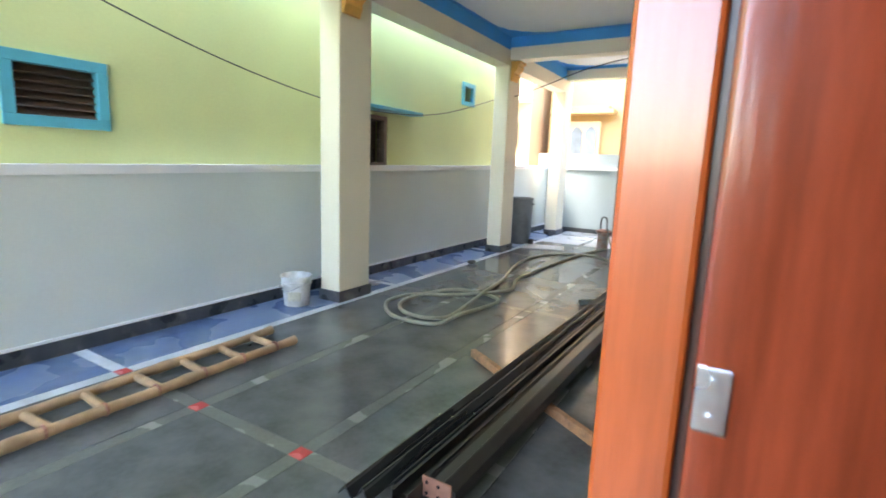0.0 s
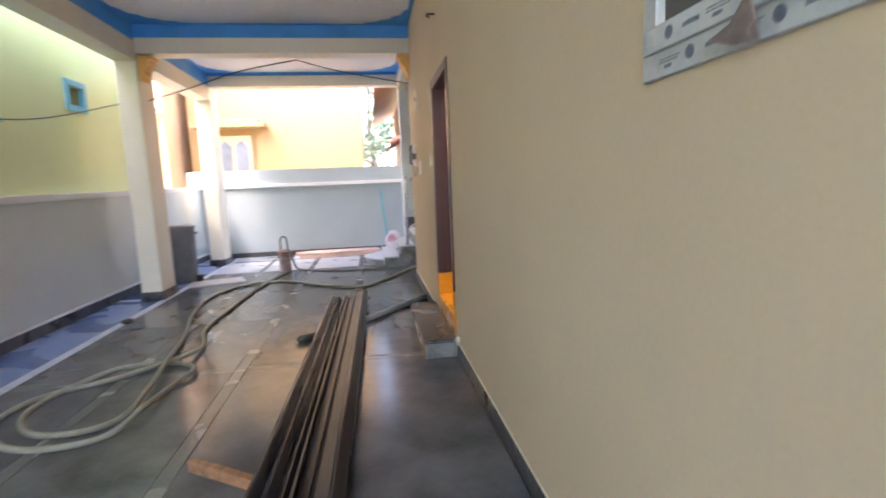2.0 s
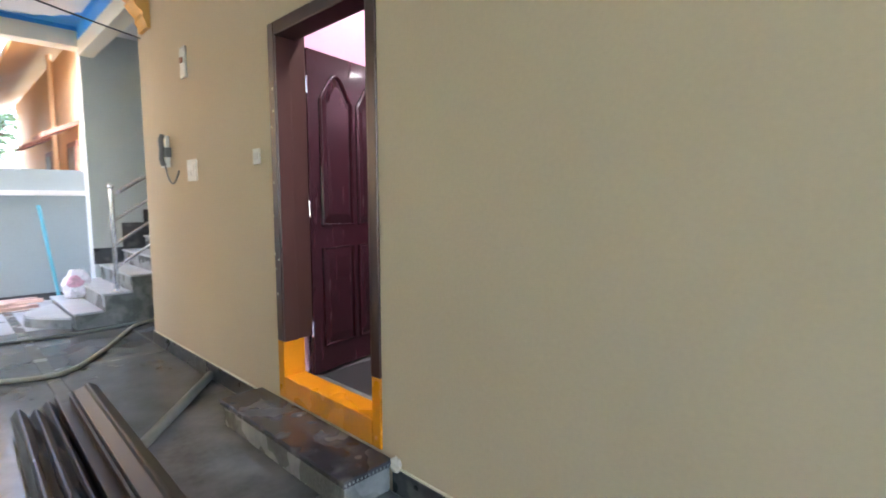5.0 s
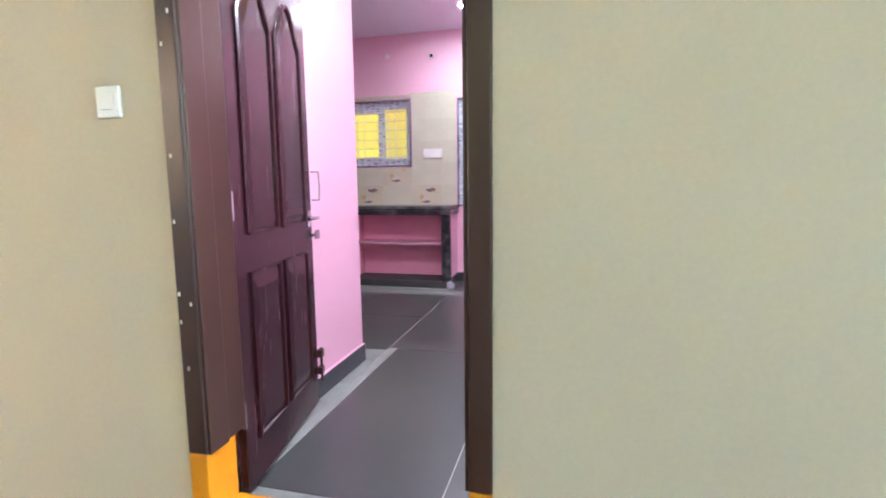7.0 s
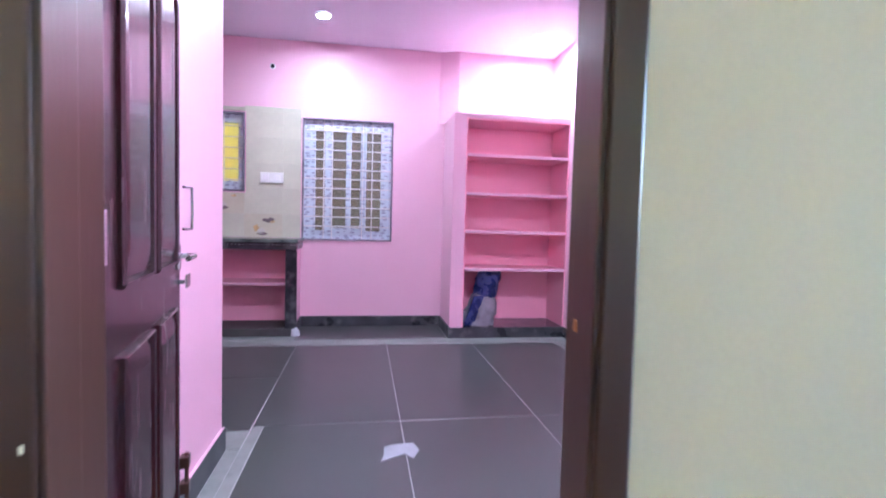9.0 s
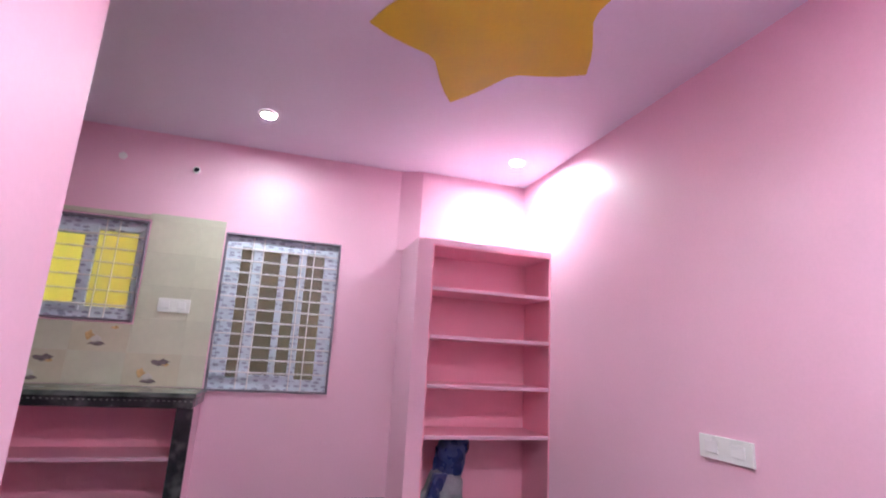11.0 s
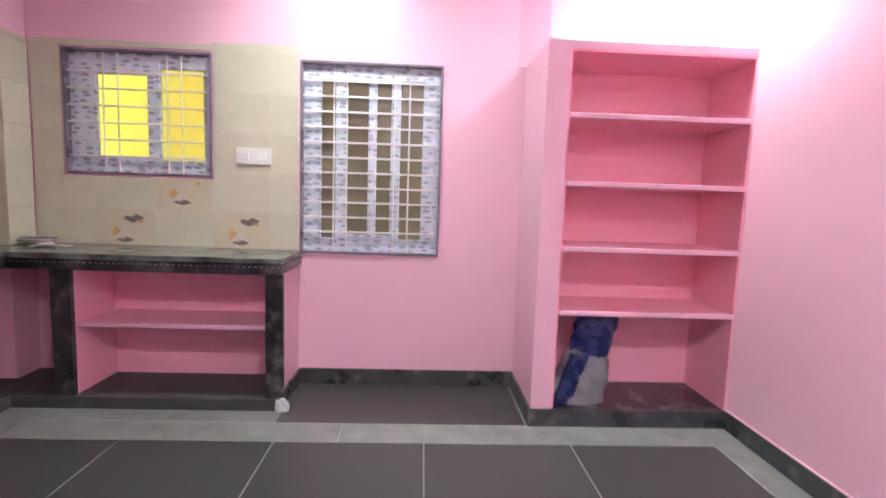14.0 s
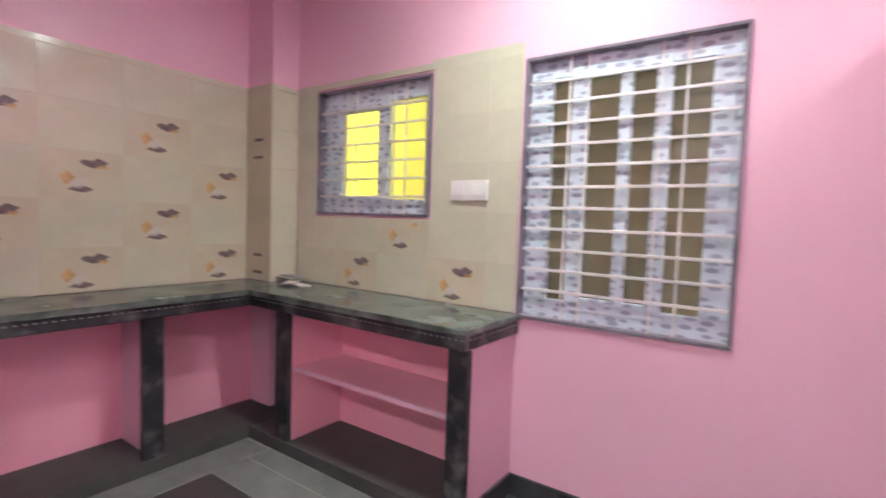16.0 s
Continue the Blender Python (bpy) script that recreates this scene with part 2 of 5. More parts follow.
PLASTER = M("rough_pale_plaster", (0.66, 0.62, 0.55), 0.85, var=0.2, scale=12, bump=0.5)
PAPER = M("dusty_paper", (0.26, 0.26, 0.28), 0.7, var=0.15, scale=14, bump=0.2)

# ---- building helpers ----
ORIGIN = {}


def box(bm, x0, y0, z0, x1, y1, z1, bevel=0.0, seg=2):
    vs = [bm.verts.new((x, y, z)) for x in (x0, x1) for y in (y0, y1) for z in (z0, z1)]
    fs = [bm.faces.new([vs[i] for i in f]) for f in ((0, 1, 3, 2), (4, 6, 7, 5), (0, 4, 5, 1), (2, 3, 7, 6), (0, 2, 6, 4), (1, 5, 7, 3))]
    if bevel:
        es = list({e for f in fs for e in f.edges})
        bmesh.ops.bevel(bm, geom=es, offset=bevel, segments=seg, affect='EDGES', profile=0.5)
    return vs


def tube(bm, pts, r, sides=10, close=True, radii=None):
    """A round tube along a line of points."""
    pts = [Vector(p) for p in pts]
    rings = []
    up = None
    for i, p in enumerate(pts):
        d = (pts[min(i + 1, len(pts) - 1)] - pts[max(i - 1, 0)]).normalized()
        if up is None:
            up = d.orthogonal().normalized()
        up = (up - d * up.dot(d)).normalized()
        side = d.cross(up)
        q = radii[i] if radii else r
        rings.append([bm.verts.new(p + (up * math.cos(a) + side * math.sin(a)) * q) for a in [2 * math.pi * k / sides for k in range(sides)]])
    for a, b in zip(rings, rings[1:]):
        for k in range(sides):
            bm.faces.new((a[k], a[(k + 1) % sides], b[(k + 1) % sides], b[k]))
    if close:
        bm.faces.new(rings[0][::-1])
        bm.faces.new(rings[-1])


def lathe(bm, cx, cy, prof, sides=32, cap=True):
    """A turned body about an upright axis; prof: (radius, height) from the bottom up."""
    rings = [[bm.verts.new((cx + r * math.cos(2 * math.pi * k / sides), cy + r * math.sin(2 * math.pi * k / sides), z)) for k in range(sides)] for r, z in prof]
    for a, b in zip(rings, rings[1:]):
        for k in range(sides):
            bm.faces.new((a[k], a[(k + 1) % sides], b[(k + 1) % sides], b[k]))
    if cap:
        bm.faces.new(rings[0][::-1])
        bm.faces.new(rings[-1])


def plate(bm, outline, z0, z1):
    """A flat upright-sided plate over an outline of (x, y)."""
    lo = [bm.verts.new((x, y, z0)) for x, y in outline]
    hi = [bm.verts.new((x, y, z1)) for x, y in outline]
    bm.faces.new(lo[::-1])
    bm.faces.new(hi)
    k = len(lo)
    for i in range(k):
        bm.faces.new((lo[i], lo[(i + 1) % k], hi[(i + 1) % k], hi[i]))


def smooth_line(pts, steps=10):
    """A smooth line through the points (Catmull-Rom)."""
    p = [Vector(q) for q in pts]
    p = [p[0] * 2 - p[1]] + p + [p[-1] * 2 - p[-2]]
    out = []
    for i in range(1, len(p) - 2):
        for k in range(steps):
            t = k / steps
            a, b, c, d = p[i - 1], p[i], p[i + 1], p[i + 2]
            out.append(0.5 * (2 * b + (c - a) * t + (2 * a - 5 * b + 4 * c - d) * t * t + (3 * b - a - 3 * c + d) * t ** 3))
    out.append(p[-2])
    return out


def mesh_of(name, bm, material, smooth=False):
    bmesh.ops.recalc_face_normals(bm, faces=bm.faces)
    me = bpy.data.meshes.new(name)
    bm.to_mesh(me)
    bm.free()
    me.materials.append(material)
    if smooth:
        me.polygons.foreach_set("use_smooth", [True] * len(me.polygons))
        me.set_sharp_from_angle(angle=radians(40))
    return me


def thing(name, label, category, at=(0, 0, 0), group=""):
    ob = new(name)
    ob.empty_display_size = 0.1
    ob.location = at
    ORIGIN[ob] = Vector(at)
    return tagged(ob, label, category, group)


def part(name, bm, material, parent, label="", smooth=False):
    o = ORIGIN.get(parent, Vector((0, 0, 0)))
    bmesh.ops.translate(bm, vec=-o, verts=bm.verts)
    ob = new(name, mesh_of(name, bm, material, smooth))
    ob.parent = parent
    ORIGIN[ob] = o
    return tagged(ob, label)


def solid(name, bm, material, label, category, kind="", group="", smooth=False, at=(0, 0, 0)):
    """A thing of one mesh."""
    bmesh.ops.translate(bm, vec=-Vector(at), verts=bm.verts)
    ob = new(name, mesh_of(name, bm, material, smooth))
    ob.location = at
    ORIGIN[ob] = Vector(at)
    return tagged(ob, label, category, group, kind)


def structure(name, boxes, material, label, bevel=0.0):
    bm = bmesh.new()
    for b in boxes:
        box(bm, *b, bevel=bevel)
    return solid(name, bm, material, label, name.split("_")[0], "structure")


def part_box(name, dims, material, parent, label="", bevel=0.003):
    bm = bmesh.new()
    box(bm, *dims, bevel=bevel)
    return part(name, bm, material, parent, label)


# ---- setting: house wall, rooms, ceilings ----
WALL_X = 0.20            # thickness of the house wall
ROOM_Z = 0.28            # room floor
CEIL_Z = 3.05
BACK_X = 4.20            # back wall of the pink room
RIGHT_Y, LEFT_Y = 2.46, 6.88
D0, D1, DB, DT = 3.98, 4.965, 0.165, 2.355      # doorway of the pink room, outer frame
E0, E1, ET = -1.22, 0.07, 2.25                 # front doorway
W0, W1, WB, WT = 0.46, 1.205, 1.60, 2.75       # window on the veranda
HALF = 0.11


def wall_pieces(x0, x1, ya, yb, z0, z1, holes):
    """Boxes of a wall along y with openings (y0, y1, z0, z1)."""
    out, y = [], ya
    for h0, h1, hb, ht in sorted(holes):
        out.append((x0, y, z0, x1, h0, z1))
        if hb > z0:
            out.append((x0, h0, z0, x1, h1, hb))
        if ht < z1:
            out.append((x0, h0, ht, x1, h1, z1))
        y = h1
    out.append((x0, y, z0, x1, yb, z1))
    return [b for b in out if b[4] - b[1] > 0.001]


structure("wall_house_outer", wall_pieces(0, HALF, -4.0, 7.45, -0.02, 3.70, [(E0, E1, 0.12, ET), (W0, W1, WB, WT), (D0, D1, DB, DT)]), BEIGE, "smooth beige painted house wall along the veranda")
structure("wall_pink_entry", wall_pieces(HALF, WALL_X, 2.24, 5.16, -0.02, 3.4, [(D0, D1, DB, DT)]), PINK, "pink painted inner side of the entry wall")
structure("wall_front_room", wall_pieces(HALF, WALL_X, -4.0, 2.24, -0.02, 3.7, [(E0, E1, 0.12, ET), (W0, W1, WB, WT)]), CREAM, "cream inner side of the front room wall")
structure("wall_front_room_back", [(3.0, -4.0, 0, 3.1, 2.34, 3.7), (0.2, -4.1, 0, 3.1, -4.0, 3.7)], CREAM, "cream walls closing the front room")
structure("ceiling_front_room", [(0.2, -4.0, 3.4, 3.1, 2.34, 3.5)], WHITE, "white ceiling of the front room")
structure("floor_front_room", [(0.012, -4.0, -0.02, 3.1, 2.34, 0.12)], ROOM_SLAB, "dark stone floor of the front room")

W1Y0, W1Y1, W1Z0, W1Z1 = 5.53, 6.395, 1.605, 2.33
W2Y0, W2Y1, W2Z0, W2Z1 = 4.107, 4.968, 1.15, 2.315
structure("wall_back_kitchen", wall_pieces(BACK_X, BACK_X + 0.22, RIGHT_Y - 0.12, LEFT_Y + 0.12, 0, 3.4, [(W1Y0, W1Y1, W1Z0, W1Z1), (W2Y0, W2Y1, W2Z0, W2Z1)]), PINK, "pink painted back wall with two grilled windows")
structure("wall_side_pink", [(WALL_X, RIGHT_Y - 0.12, 0, BACK_X, RIGHT_Y, 3.4)], PINK, "plain pink painted side wall")
structure("wall_kitchen_end", [(1.41, LEFT_Y, 0, BACK_X, LEFT_Y + 0.12, 3.4)], PINK, "pink end wall above the kitchen tiles")
structure("wall_passage", [(HALF, 4.99, 0, 1.53, 5.11, 3.4), (1.41, 5.11, 0, 1.53, LEFT_Y, 3.4)], PINK, "pink partition wall beside the door")
structure("wall_pier", [(4.01, 6.62, 0, BACK_X, LEFT_Y, CEIL_Z)], PINK, "narrow pink pier in the kitchen corner")
structure("wall_shelf_block", [(3.64, 3.46, ROOM_Z, BACK_X, 3.575, 2.34), (3.64, RIGHT_Y, 2.30, BACK_X, 3.46, 2.34)], PINK, "pink plastered block around the shelf niche")
# left side slanted so it falls dark, standing in for a shadow strip
bm = bmesh.new()
plate(bm, [(BACK_X, 3.63), (4.13, 3.45), (4.13, RIGHT_Y), (BACK_X, RIGHT_Y)], 2.34, CEIL_Z)
solid("wall_above_niche", bm, PINK, "pink wall above the shelf niche", "wall", "structure")
structure("ceiling_room", [(HALF, RIGHT_Y - 0.12, CEIL_Z, BACK_X + 0.2, LEFT_Y + 0.12, CEIL_Z + 0.12)], CEIL_IN, "lilac-white painted room ceiling")
# unseen overhang past the back wall keeps sun off the alley
structure("wall_room_roof", [(0.012, 2.2, 3.4, 5.65, 7.45, 3.69)], WHITE, "white roof slab over the room, overhang added to shade the alley")
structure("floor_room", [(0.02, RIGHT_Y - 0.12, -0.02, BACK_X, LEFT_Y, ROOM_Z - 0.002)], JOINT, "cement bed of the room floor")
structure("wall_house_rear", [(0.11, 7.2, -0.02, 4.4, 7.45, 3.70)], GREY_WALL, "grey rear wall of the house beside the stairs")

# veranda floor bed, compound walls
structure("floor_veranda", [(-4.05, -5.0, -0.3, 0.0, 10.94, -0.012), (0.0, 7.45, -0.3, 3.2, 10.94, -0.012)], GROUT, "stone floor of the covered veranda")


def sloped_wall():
    """Compound wall whose coping rises gently towards the yard."""
    bm = bmesh.new()
    for y0, y1 in ((-6.0, 10.94),):
        vs = box(bm, -4.14, y0, -0.3, -4.05, y1, 1.30)
        for v in vs:
            if v.co.z > 1:
                v.co.z = 1.278 + 0.0155 * v.co.y
    return solid("wall_compound", bm, GREY_WALL, "grey painted compound wall beside the veranda", "wall", "structure")


sloped_wall()
bm = bmesh.new()
vs = box(bm, -4.20, -6.0, 1.30, -4.015, 11.0, 1.37)
for v in vs:
    v.co.z += -0.022 + 0.0155 * v.co.y
solid("trim_coping", bm, WHITE, "white coping on the compound wall", "coping", "structure")
structure("wall_neighbour", wall_pieces(-4.45, -4.20, -8.0, 8.6, -0.3, 4.05, [(0.745, 1.335, 1.645, 2.075), (4.32, 4.80, 1.40, 2.06), (6.90, 7.24, 2.51, 2.785)]), GREEN_WALL, "lime-yellow painted wall of the neighbouring house")
# end walls and roof are unseen, added to hold back sun and sky glow
structure("wall_neighbour_end", [(-9.0, 8.4, -0.3, -4.45, 8.6, 4.05), (-9.0, -8.0, -0.3, -4.45, -7.8, 4.05), (-9.2, -8.0, -0.3, -9.0, 8.6, 4.05)], GREEN_WALL, "unseen lime-yellow end walls closing the neighbouring house")
structure("wall_neighbour_roof", [(-9.2, -8.1, 4.05, -4.2, 8.7, 4.25)], GREEN_WALL, "unseen flat roof added to the neighbouring house")
structure("wall_yard_back", [(-4.3, 10.94, -0.3, 3.3, 11.1, 1.815)], YARD_WALL, "pale grey boundary wall behind the yard")
structure("trim_yard_band", [(-4.05, 10.905, 1.455, 0.16, 10.94, 1.525)], WHITE, "white raised band along the boundary wall")
structure("wall_stair", [(0.03, 10.05, -0.02, 3.2, 10.28, 3.60), (3.2, 7.45, -0.02, 3.4, 11.1, 6.0)], GREY_WALL, "grey-green stair wall")
# added out of view, encloses the veranda's front end against daylight
structure("wall_veranda_end", [(-4.05, -5.2, -0.3, 0.0, -5.0, 1.5)], GREY_WALL, "unseen grey wall added to close the veranda behind")

# veranda ceiling, beams, pillars
# the end at y -3.2 is unseen, set to limit daylight from behind
structure("ceiling_veranda", [(-3.75, -3.2, 3.51, 0.0, 7.20, 3.70), (-3.75, 7.20, 3.55, 3.2, 10.43, 3.70)], WHITE, "white painted veranda ceiling")
PILLARS = [(-0.9, -0.44), (3.09, 3.57), (7.05, 7.52), (9.97, 10.43)]
LOW = {0: 3.15, 1: 3.15, 2: 3.155, 3: 3.305}
beams, blues = [(-3.70, -3.2, 3.07, -3.44, 10.43, 3.312)], [(-3.70, -3.2, 3.312, -3.44, 10.43, 3.55)]
for i, (a, b) in enumerate(PILLARS):
    z = LOW[i]
    if i == 1:
        continue
    beams.append((-3.44, a, z, 0.0 if i < 3 else 0.155, a + 0.26, z + 0.19))
    blues.append((-3.44, a, z + 0.19, 0.0 if i < 3 else 0.155, a + 0.26, 3.56))
beams.append((0.0, 7.45, 3.2, 0.155, 9.97, 3.385))
blues.append((0.0, 7.45, 3.385, 0.155, 9.97, 3.56))
structure("trim_beam", beams, CREAM, "cream painted veranda beams")
structure("trim_blue_band", blues, BLUE, "bright blue painted band along the ceiling")


def ceiling_border(x0, y0, x1, y1, z):
    """Blue ceiling edge with stepped scallops in the corners."""
    bm = bmesh.new()
    w = 0.05
    box(bm, x0, y0, z - 0.004, x1, y0 + w, z + 0.01)
    box(bm, x0, y1 - w, z - 0.004, x1, y1, z + 0.01)
    box(bm, x0, y0 + w, z - 0.004, x0 + w, y1 - w, z + 0.01)
    box(bm, x1 - w, y0 + w, z - 0.004, x1, y1 - w, z + 0.01)
    for cx, cy, sx, sy in ((x0 + w, y0 + w, 1, 1), (x1 - w, y0 + w, -1, 1), (x0 + w, y1 - w, 1, -1), (x1 - w, y1 - w, -1, -1)):
        out = [(0, 0), (0.55, 0), (0.5, 0.05), (0.38, 0.07), (0.32, 0.15), (0.22, 0.18), (0.16, 0.30), (0.08, 0.34), (0.05, 0.5), (0, 0.55)]
        plate(bm, [(cx + sx * a, cy + sy * b) for a, b in out], z - 0.004, z + 0.01)
    return solid("trim_ceiling_border", bm, BLUE, "blue scalloped edge painted round the ceiling", "ceiling border", "structure")


ceiling_border(-3.44, -0.64, 0.0, 7.05, 3.51)
ceiling_border(-3.44, 7.31, 0.0, 9.97, 3.55)


def pillar(a, b, top):
    p = thing("pillar", "cream painted square veranda pillar with dark stone skirting", "pillar", (-3.57, (a + b) / 2, 0), "veranda pillars")
    part_box("shaft", (-3.70, a, -0.01, -3.44, b, top), CREAM, p, bevel=0.012)
    bm = bmesh.new()
    for d in ((-3.715, a - 0.015, 0, -3.425, a - 0.001, 0.115), (-3.715, b + 0.001, 0, -3.425, b + 0.015, 0.115), (-3.439, a - 0.001, 0, -3.425, b + 0.001, 0.115), (-3.715, a - 0.001, 0, -3.701, b + 0.001, 0.115)):
        box(bm, *d)
    part("skirting", bm, SKIRT, p, "dark granite skirting")
    return p


for a, b in PILLARS:
    pillar(a, b, 3.075)


def corbel(x, y, sx, label):
    """Moulded bracket under a beam."""
    prof = [(0, 2.84), (0.03, 2.84), (0.035, 2.88), (0.06, 2.92), (0.055, 2.96), (0.10, 3.0), (0.13, 3.05), (0.12, 3.08), (0.16, 3.10), (0.16, 3.138), (0, 3.138)]
    bm = bmesh.new()
    lo = [bm.verts.new((x + sx * a, y, z)) for a, z in prof]
    hi = [bm.verts.new((x + sx * a, y + 0.24, z)) for a, z in prof]
    bm.faces.new(lo)
    bm.faces.new(hi[::-1])
    k = len(lo)
    for i in range(k):
        bm.faces.new((lo[i], lo[(i + 1) % k], hi[(i + 1) % k], hi[i]))
    return solid("corbel", bm, OCHRE, label, "corbel", at=(x, y, 2.84))


corbel(-3.425, 7.06, 1, "ochre painted moulded corbel on a veranda pillar")
corbel(-0.002, 7.06, -1, "ochre painted moulded corbel on the house wall")
corbel(-3.425, 3.10, 1, "ochre painted moulded corbel on a veranda pillar")

# ground and far houses
bm = bmesh.new()
box(bm, -600, -600, -0.45, 600, 600, -0.32)
solid("ground", bm, YARD, "pale concrete and earth ground", "ground", "structure")

# ---- room lamps ----
LAMP_GLOW = glow("lamp_glow", (0.93, 0.97, 1.0), 30.0)


def downlight(x, y, watts):
    p = thing("ceiling_light", "round white recessed ceiling light, switched on", "ceiling light", (x, y, CEIL_Z - 0.02), "room ceiling lights")
    bm = bmesh.new()
    lathe(bm, x, y, [(0.045, CEIL_Z - 0.003), (0.046, CEIL_Z - 0.016), (0.062, CEIL_Z - 0.012), (0.066, CEIL_Z - 0.001)], 28, cap=False)
    part("trim_ring", bm, PLASTIC, p, "white plastic ring", True)
    bm = bmesh.new()
    lathe(bm, x, y, [(0.045, CEIL_Z - 0.012), (0.045, CEIL_Z - 0.009)], 28)
    part("diffuser", bm, LAMP_GLOW, p, "glowing diffuser")
    d = bpy.data.lights.new("ceiling_lamp", 'AREA')
    d.shape, d.size, d.energy, d.color = 'DISK', 0.09, watts, (0.82, 0.85, 1.0)
    d.spread = math.radians(140)
    lamp = new("ceiling_lamp", d)
    lamp.location = (x, y, CEIL_Z - 0.022)
    return p


# last two are added out of view, to fill the niche and walls
for x, y, watts in ((3.53, 4.74, 0.10), (3.60, 2.80, 0.14), (0.62, 4.50, 0.06), (0.55, 3.60, 0.84)):
    downlight(x, y, watts)

# ---- veranda: skirtings, doors, window ----
structure("baseboard_house", [(-0.014, E1 + 0.02, 0, -0.001, 3.895, 0.115), (-0.014, 5.185, 0, -0.001, 7.464, 0.115), (-0.001, 7.451, 0, 3.2, 7.464, 0.115)], SKIRT, "dark granite skirting along the house wall")
structure("trim_skirting_lip", [(-0.010, E1 + 0.02, 0.1155, -0.001, 3.895, 0.124), (-0.010, 5.185, 0.1155, -0.001, 7.46, 0.124)], CREAM, "cream lip above the house skirting")
structure("baseboard_compound", [(-4.049, -5.0, 0, -4.034, 10.925, 0.118), (-4.034, 10.925, 0, 0.16, 10.939, 0.10)], SKIRT, "dark granite skirting along the compound wall")
structure("trim_compound_lip", [(-4.049, -5.0, 0.1185, -4.026, 10.92, 0.138)], WHITE, "white lip above the compound skirting")


def front_door():
    p = thing("front_door_frame", "glossy varnished orange-brown wooden door frame of the front door", "door frame", (0.08, 0.0, 0.12))
    bm = bmesh.new()
    box(bm, -0.074, -0.172, 0.0, -0.001, 0.055, 2.27, bevel=0.006)
    part("jamb", bm, FRAME_ORANGE, p)
    bm = bmesh.new()
    box(bm, 0.006, -0.166, 0.12, 0.34, 0.068, 2.25, bevel=0.005)
    part("rebate", bm, DOOR_RED, p, "darker red-brown inner rebate")
    bm = bmesh.new()
    box(bm, -0.001, -0.157, 0.12, 0.006, 0.068, 2.25)
    part("groove", bm, FRAME_BROWN, p)
    bm = bmesh.new()
    box(bm, -0.012, E0, 0.12, 0.195, E0 + 0.12, 2.25, bevel=0.006)
    part("jamb", bm, FRAME_ORANGE, p)
    bm = bmesh.new()
    box(bm, -0.012, E0 + 0.12, 2.13, 0.195, -0.16, 2.25, bevel=0.006)
    part("head", bm, FRAME_ORANGE, p)
    bm = bmesh.new()
    box(bm, 0.0085, -0.1695, 1.232, 0.0365, -0.1665, 1.292, bevel=0.0015)
    s = part("strike_plate", bm, CHROME, p, "steel strike plate with two screws")
    for z in (1.246, 1.279):
        bm = bmesh.new()
        tube(bm, [(0.0225, -0.1715, z), (0.0225, -0.169, z)], 0.0038, 12)
        part("screw", bm, CHROME, s)
    return p


front_door()


def opened_leaf():
    """Front door leaf swung into the front room."""
    p = thing("front_door", "varnished red-brown wooden front door, standing open", "door", (0.3, E0 + 0.16, 0.14))
    part_box("leaf", (0.21, E0 + 0.125, 0.14, 1.25, E0 + 0.165, 2.12), DOOR_RED, p, bevel=0.006)
    for z0, z1 in ((0.3, 1.0), (1.15, 2.0)):
        part_box("panel", (0.35, E0 + 0.1655, z0, 1.1, E0 + 0.176, z1), DOOR_RED, p, bevel=0.005)
    return p


opened_leaf()


def casement(y0, y1, z0, z1, sashes, name, label):
    """PVC window in protective film, facing the veranda."""
    p = thing(name, label, "window", (0.0, (y0 + y1) / 2, z0))
    f = 0.058
    for k, d in enumerate(((-0.012, y0, z0, 0.06, y1, z0 + f), (-0.012, y0, z1 - f, 0.06, y1, z1), (-0.012, y0, z0 + f, 0.06, y0 + 0.045, z1 - f), (-0.012, y1 - 0.045, z0 + f, 0.06, y1, z1 - f))):
        part_box("window_frame", d, FILM, p, "blue-printed film on the frame", bevel=0.004)
    def print_on(name, x, ya, yb, zc, seed):
        """Faded print on the film: round stamps, name bars and thin lines."""
        rng = random.Random(seed)
        bm = bmesh.new()
        y, k = ya + 0.02, seed
        while y < yb - 0.05:
            if k % 3 == 0:
                tube(bm, [(x, y + 0.014, zc), (x - 0.0007, y + 0.014, zc)], 0.0135, 18)
                y += 0.045
            elif k % 3 == 1:
                w = min(0.07, yb - y - 0.01)
                box(bm, x - 0.0007, y, zc + 0.004, x, y + w, zc + 0.0065)
                box(bm, x - 0.0007, y + 0.008, zc - 0.002, x, y + w, zc + 0.0005)
                box(bm, x - 0.0007, y + w * 0.4, zc - 0.014, x, y + w * 0.75, zc - 0.007)
                y += w + 0.02
            else:
                w = min(0.05, yb - y - 0.01)
                for i in range(7):
                    box(bm, x - 0.0007, y + w * i / 7, zc - 0.005, x, y + w * (i + 0.7) / 7, zc + 0.003 + 0.003 * rng.random())
                y += w + 0.03
            k += 1
        if bm.verts:
            part(name, bm, INK, p, "faded blue-grey print")
        else:
            bm.free()

    print_on("print", -0.0122, y0 + 0.03, y1 - 0.02, z0 + 0.030, 2)
    for k, (a, b, film) in enumerate(sashes):
        print_on("print", -0.0222, a + 0.02, b - 0.02, z0 + f + 0.024, 1 + 2 * k)
    for a, b, film in sashes:
        s = 0.05
        for d in ((-0.022, a, z0 + f - 0.004, 0.02, b, z0 + f + s), (-0.022, a, z1 - f - s, 0.02, b, z1 - f + 0.004), (-0.022, a, z0 + f + s, 0.02, a + s * 0.75, z1 - f - s), (-0.022, b - s * 0.75, z0 + f + s, 0.02, b, z1 - f - s)):
            part_box("sash", d, FILM if film else PVC, p, bevel=0.004)
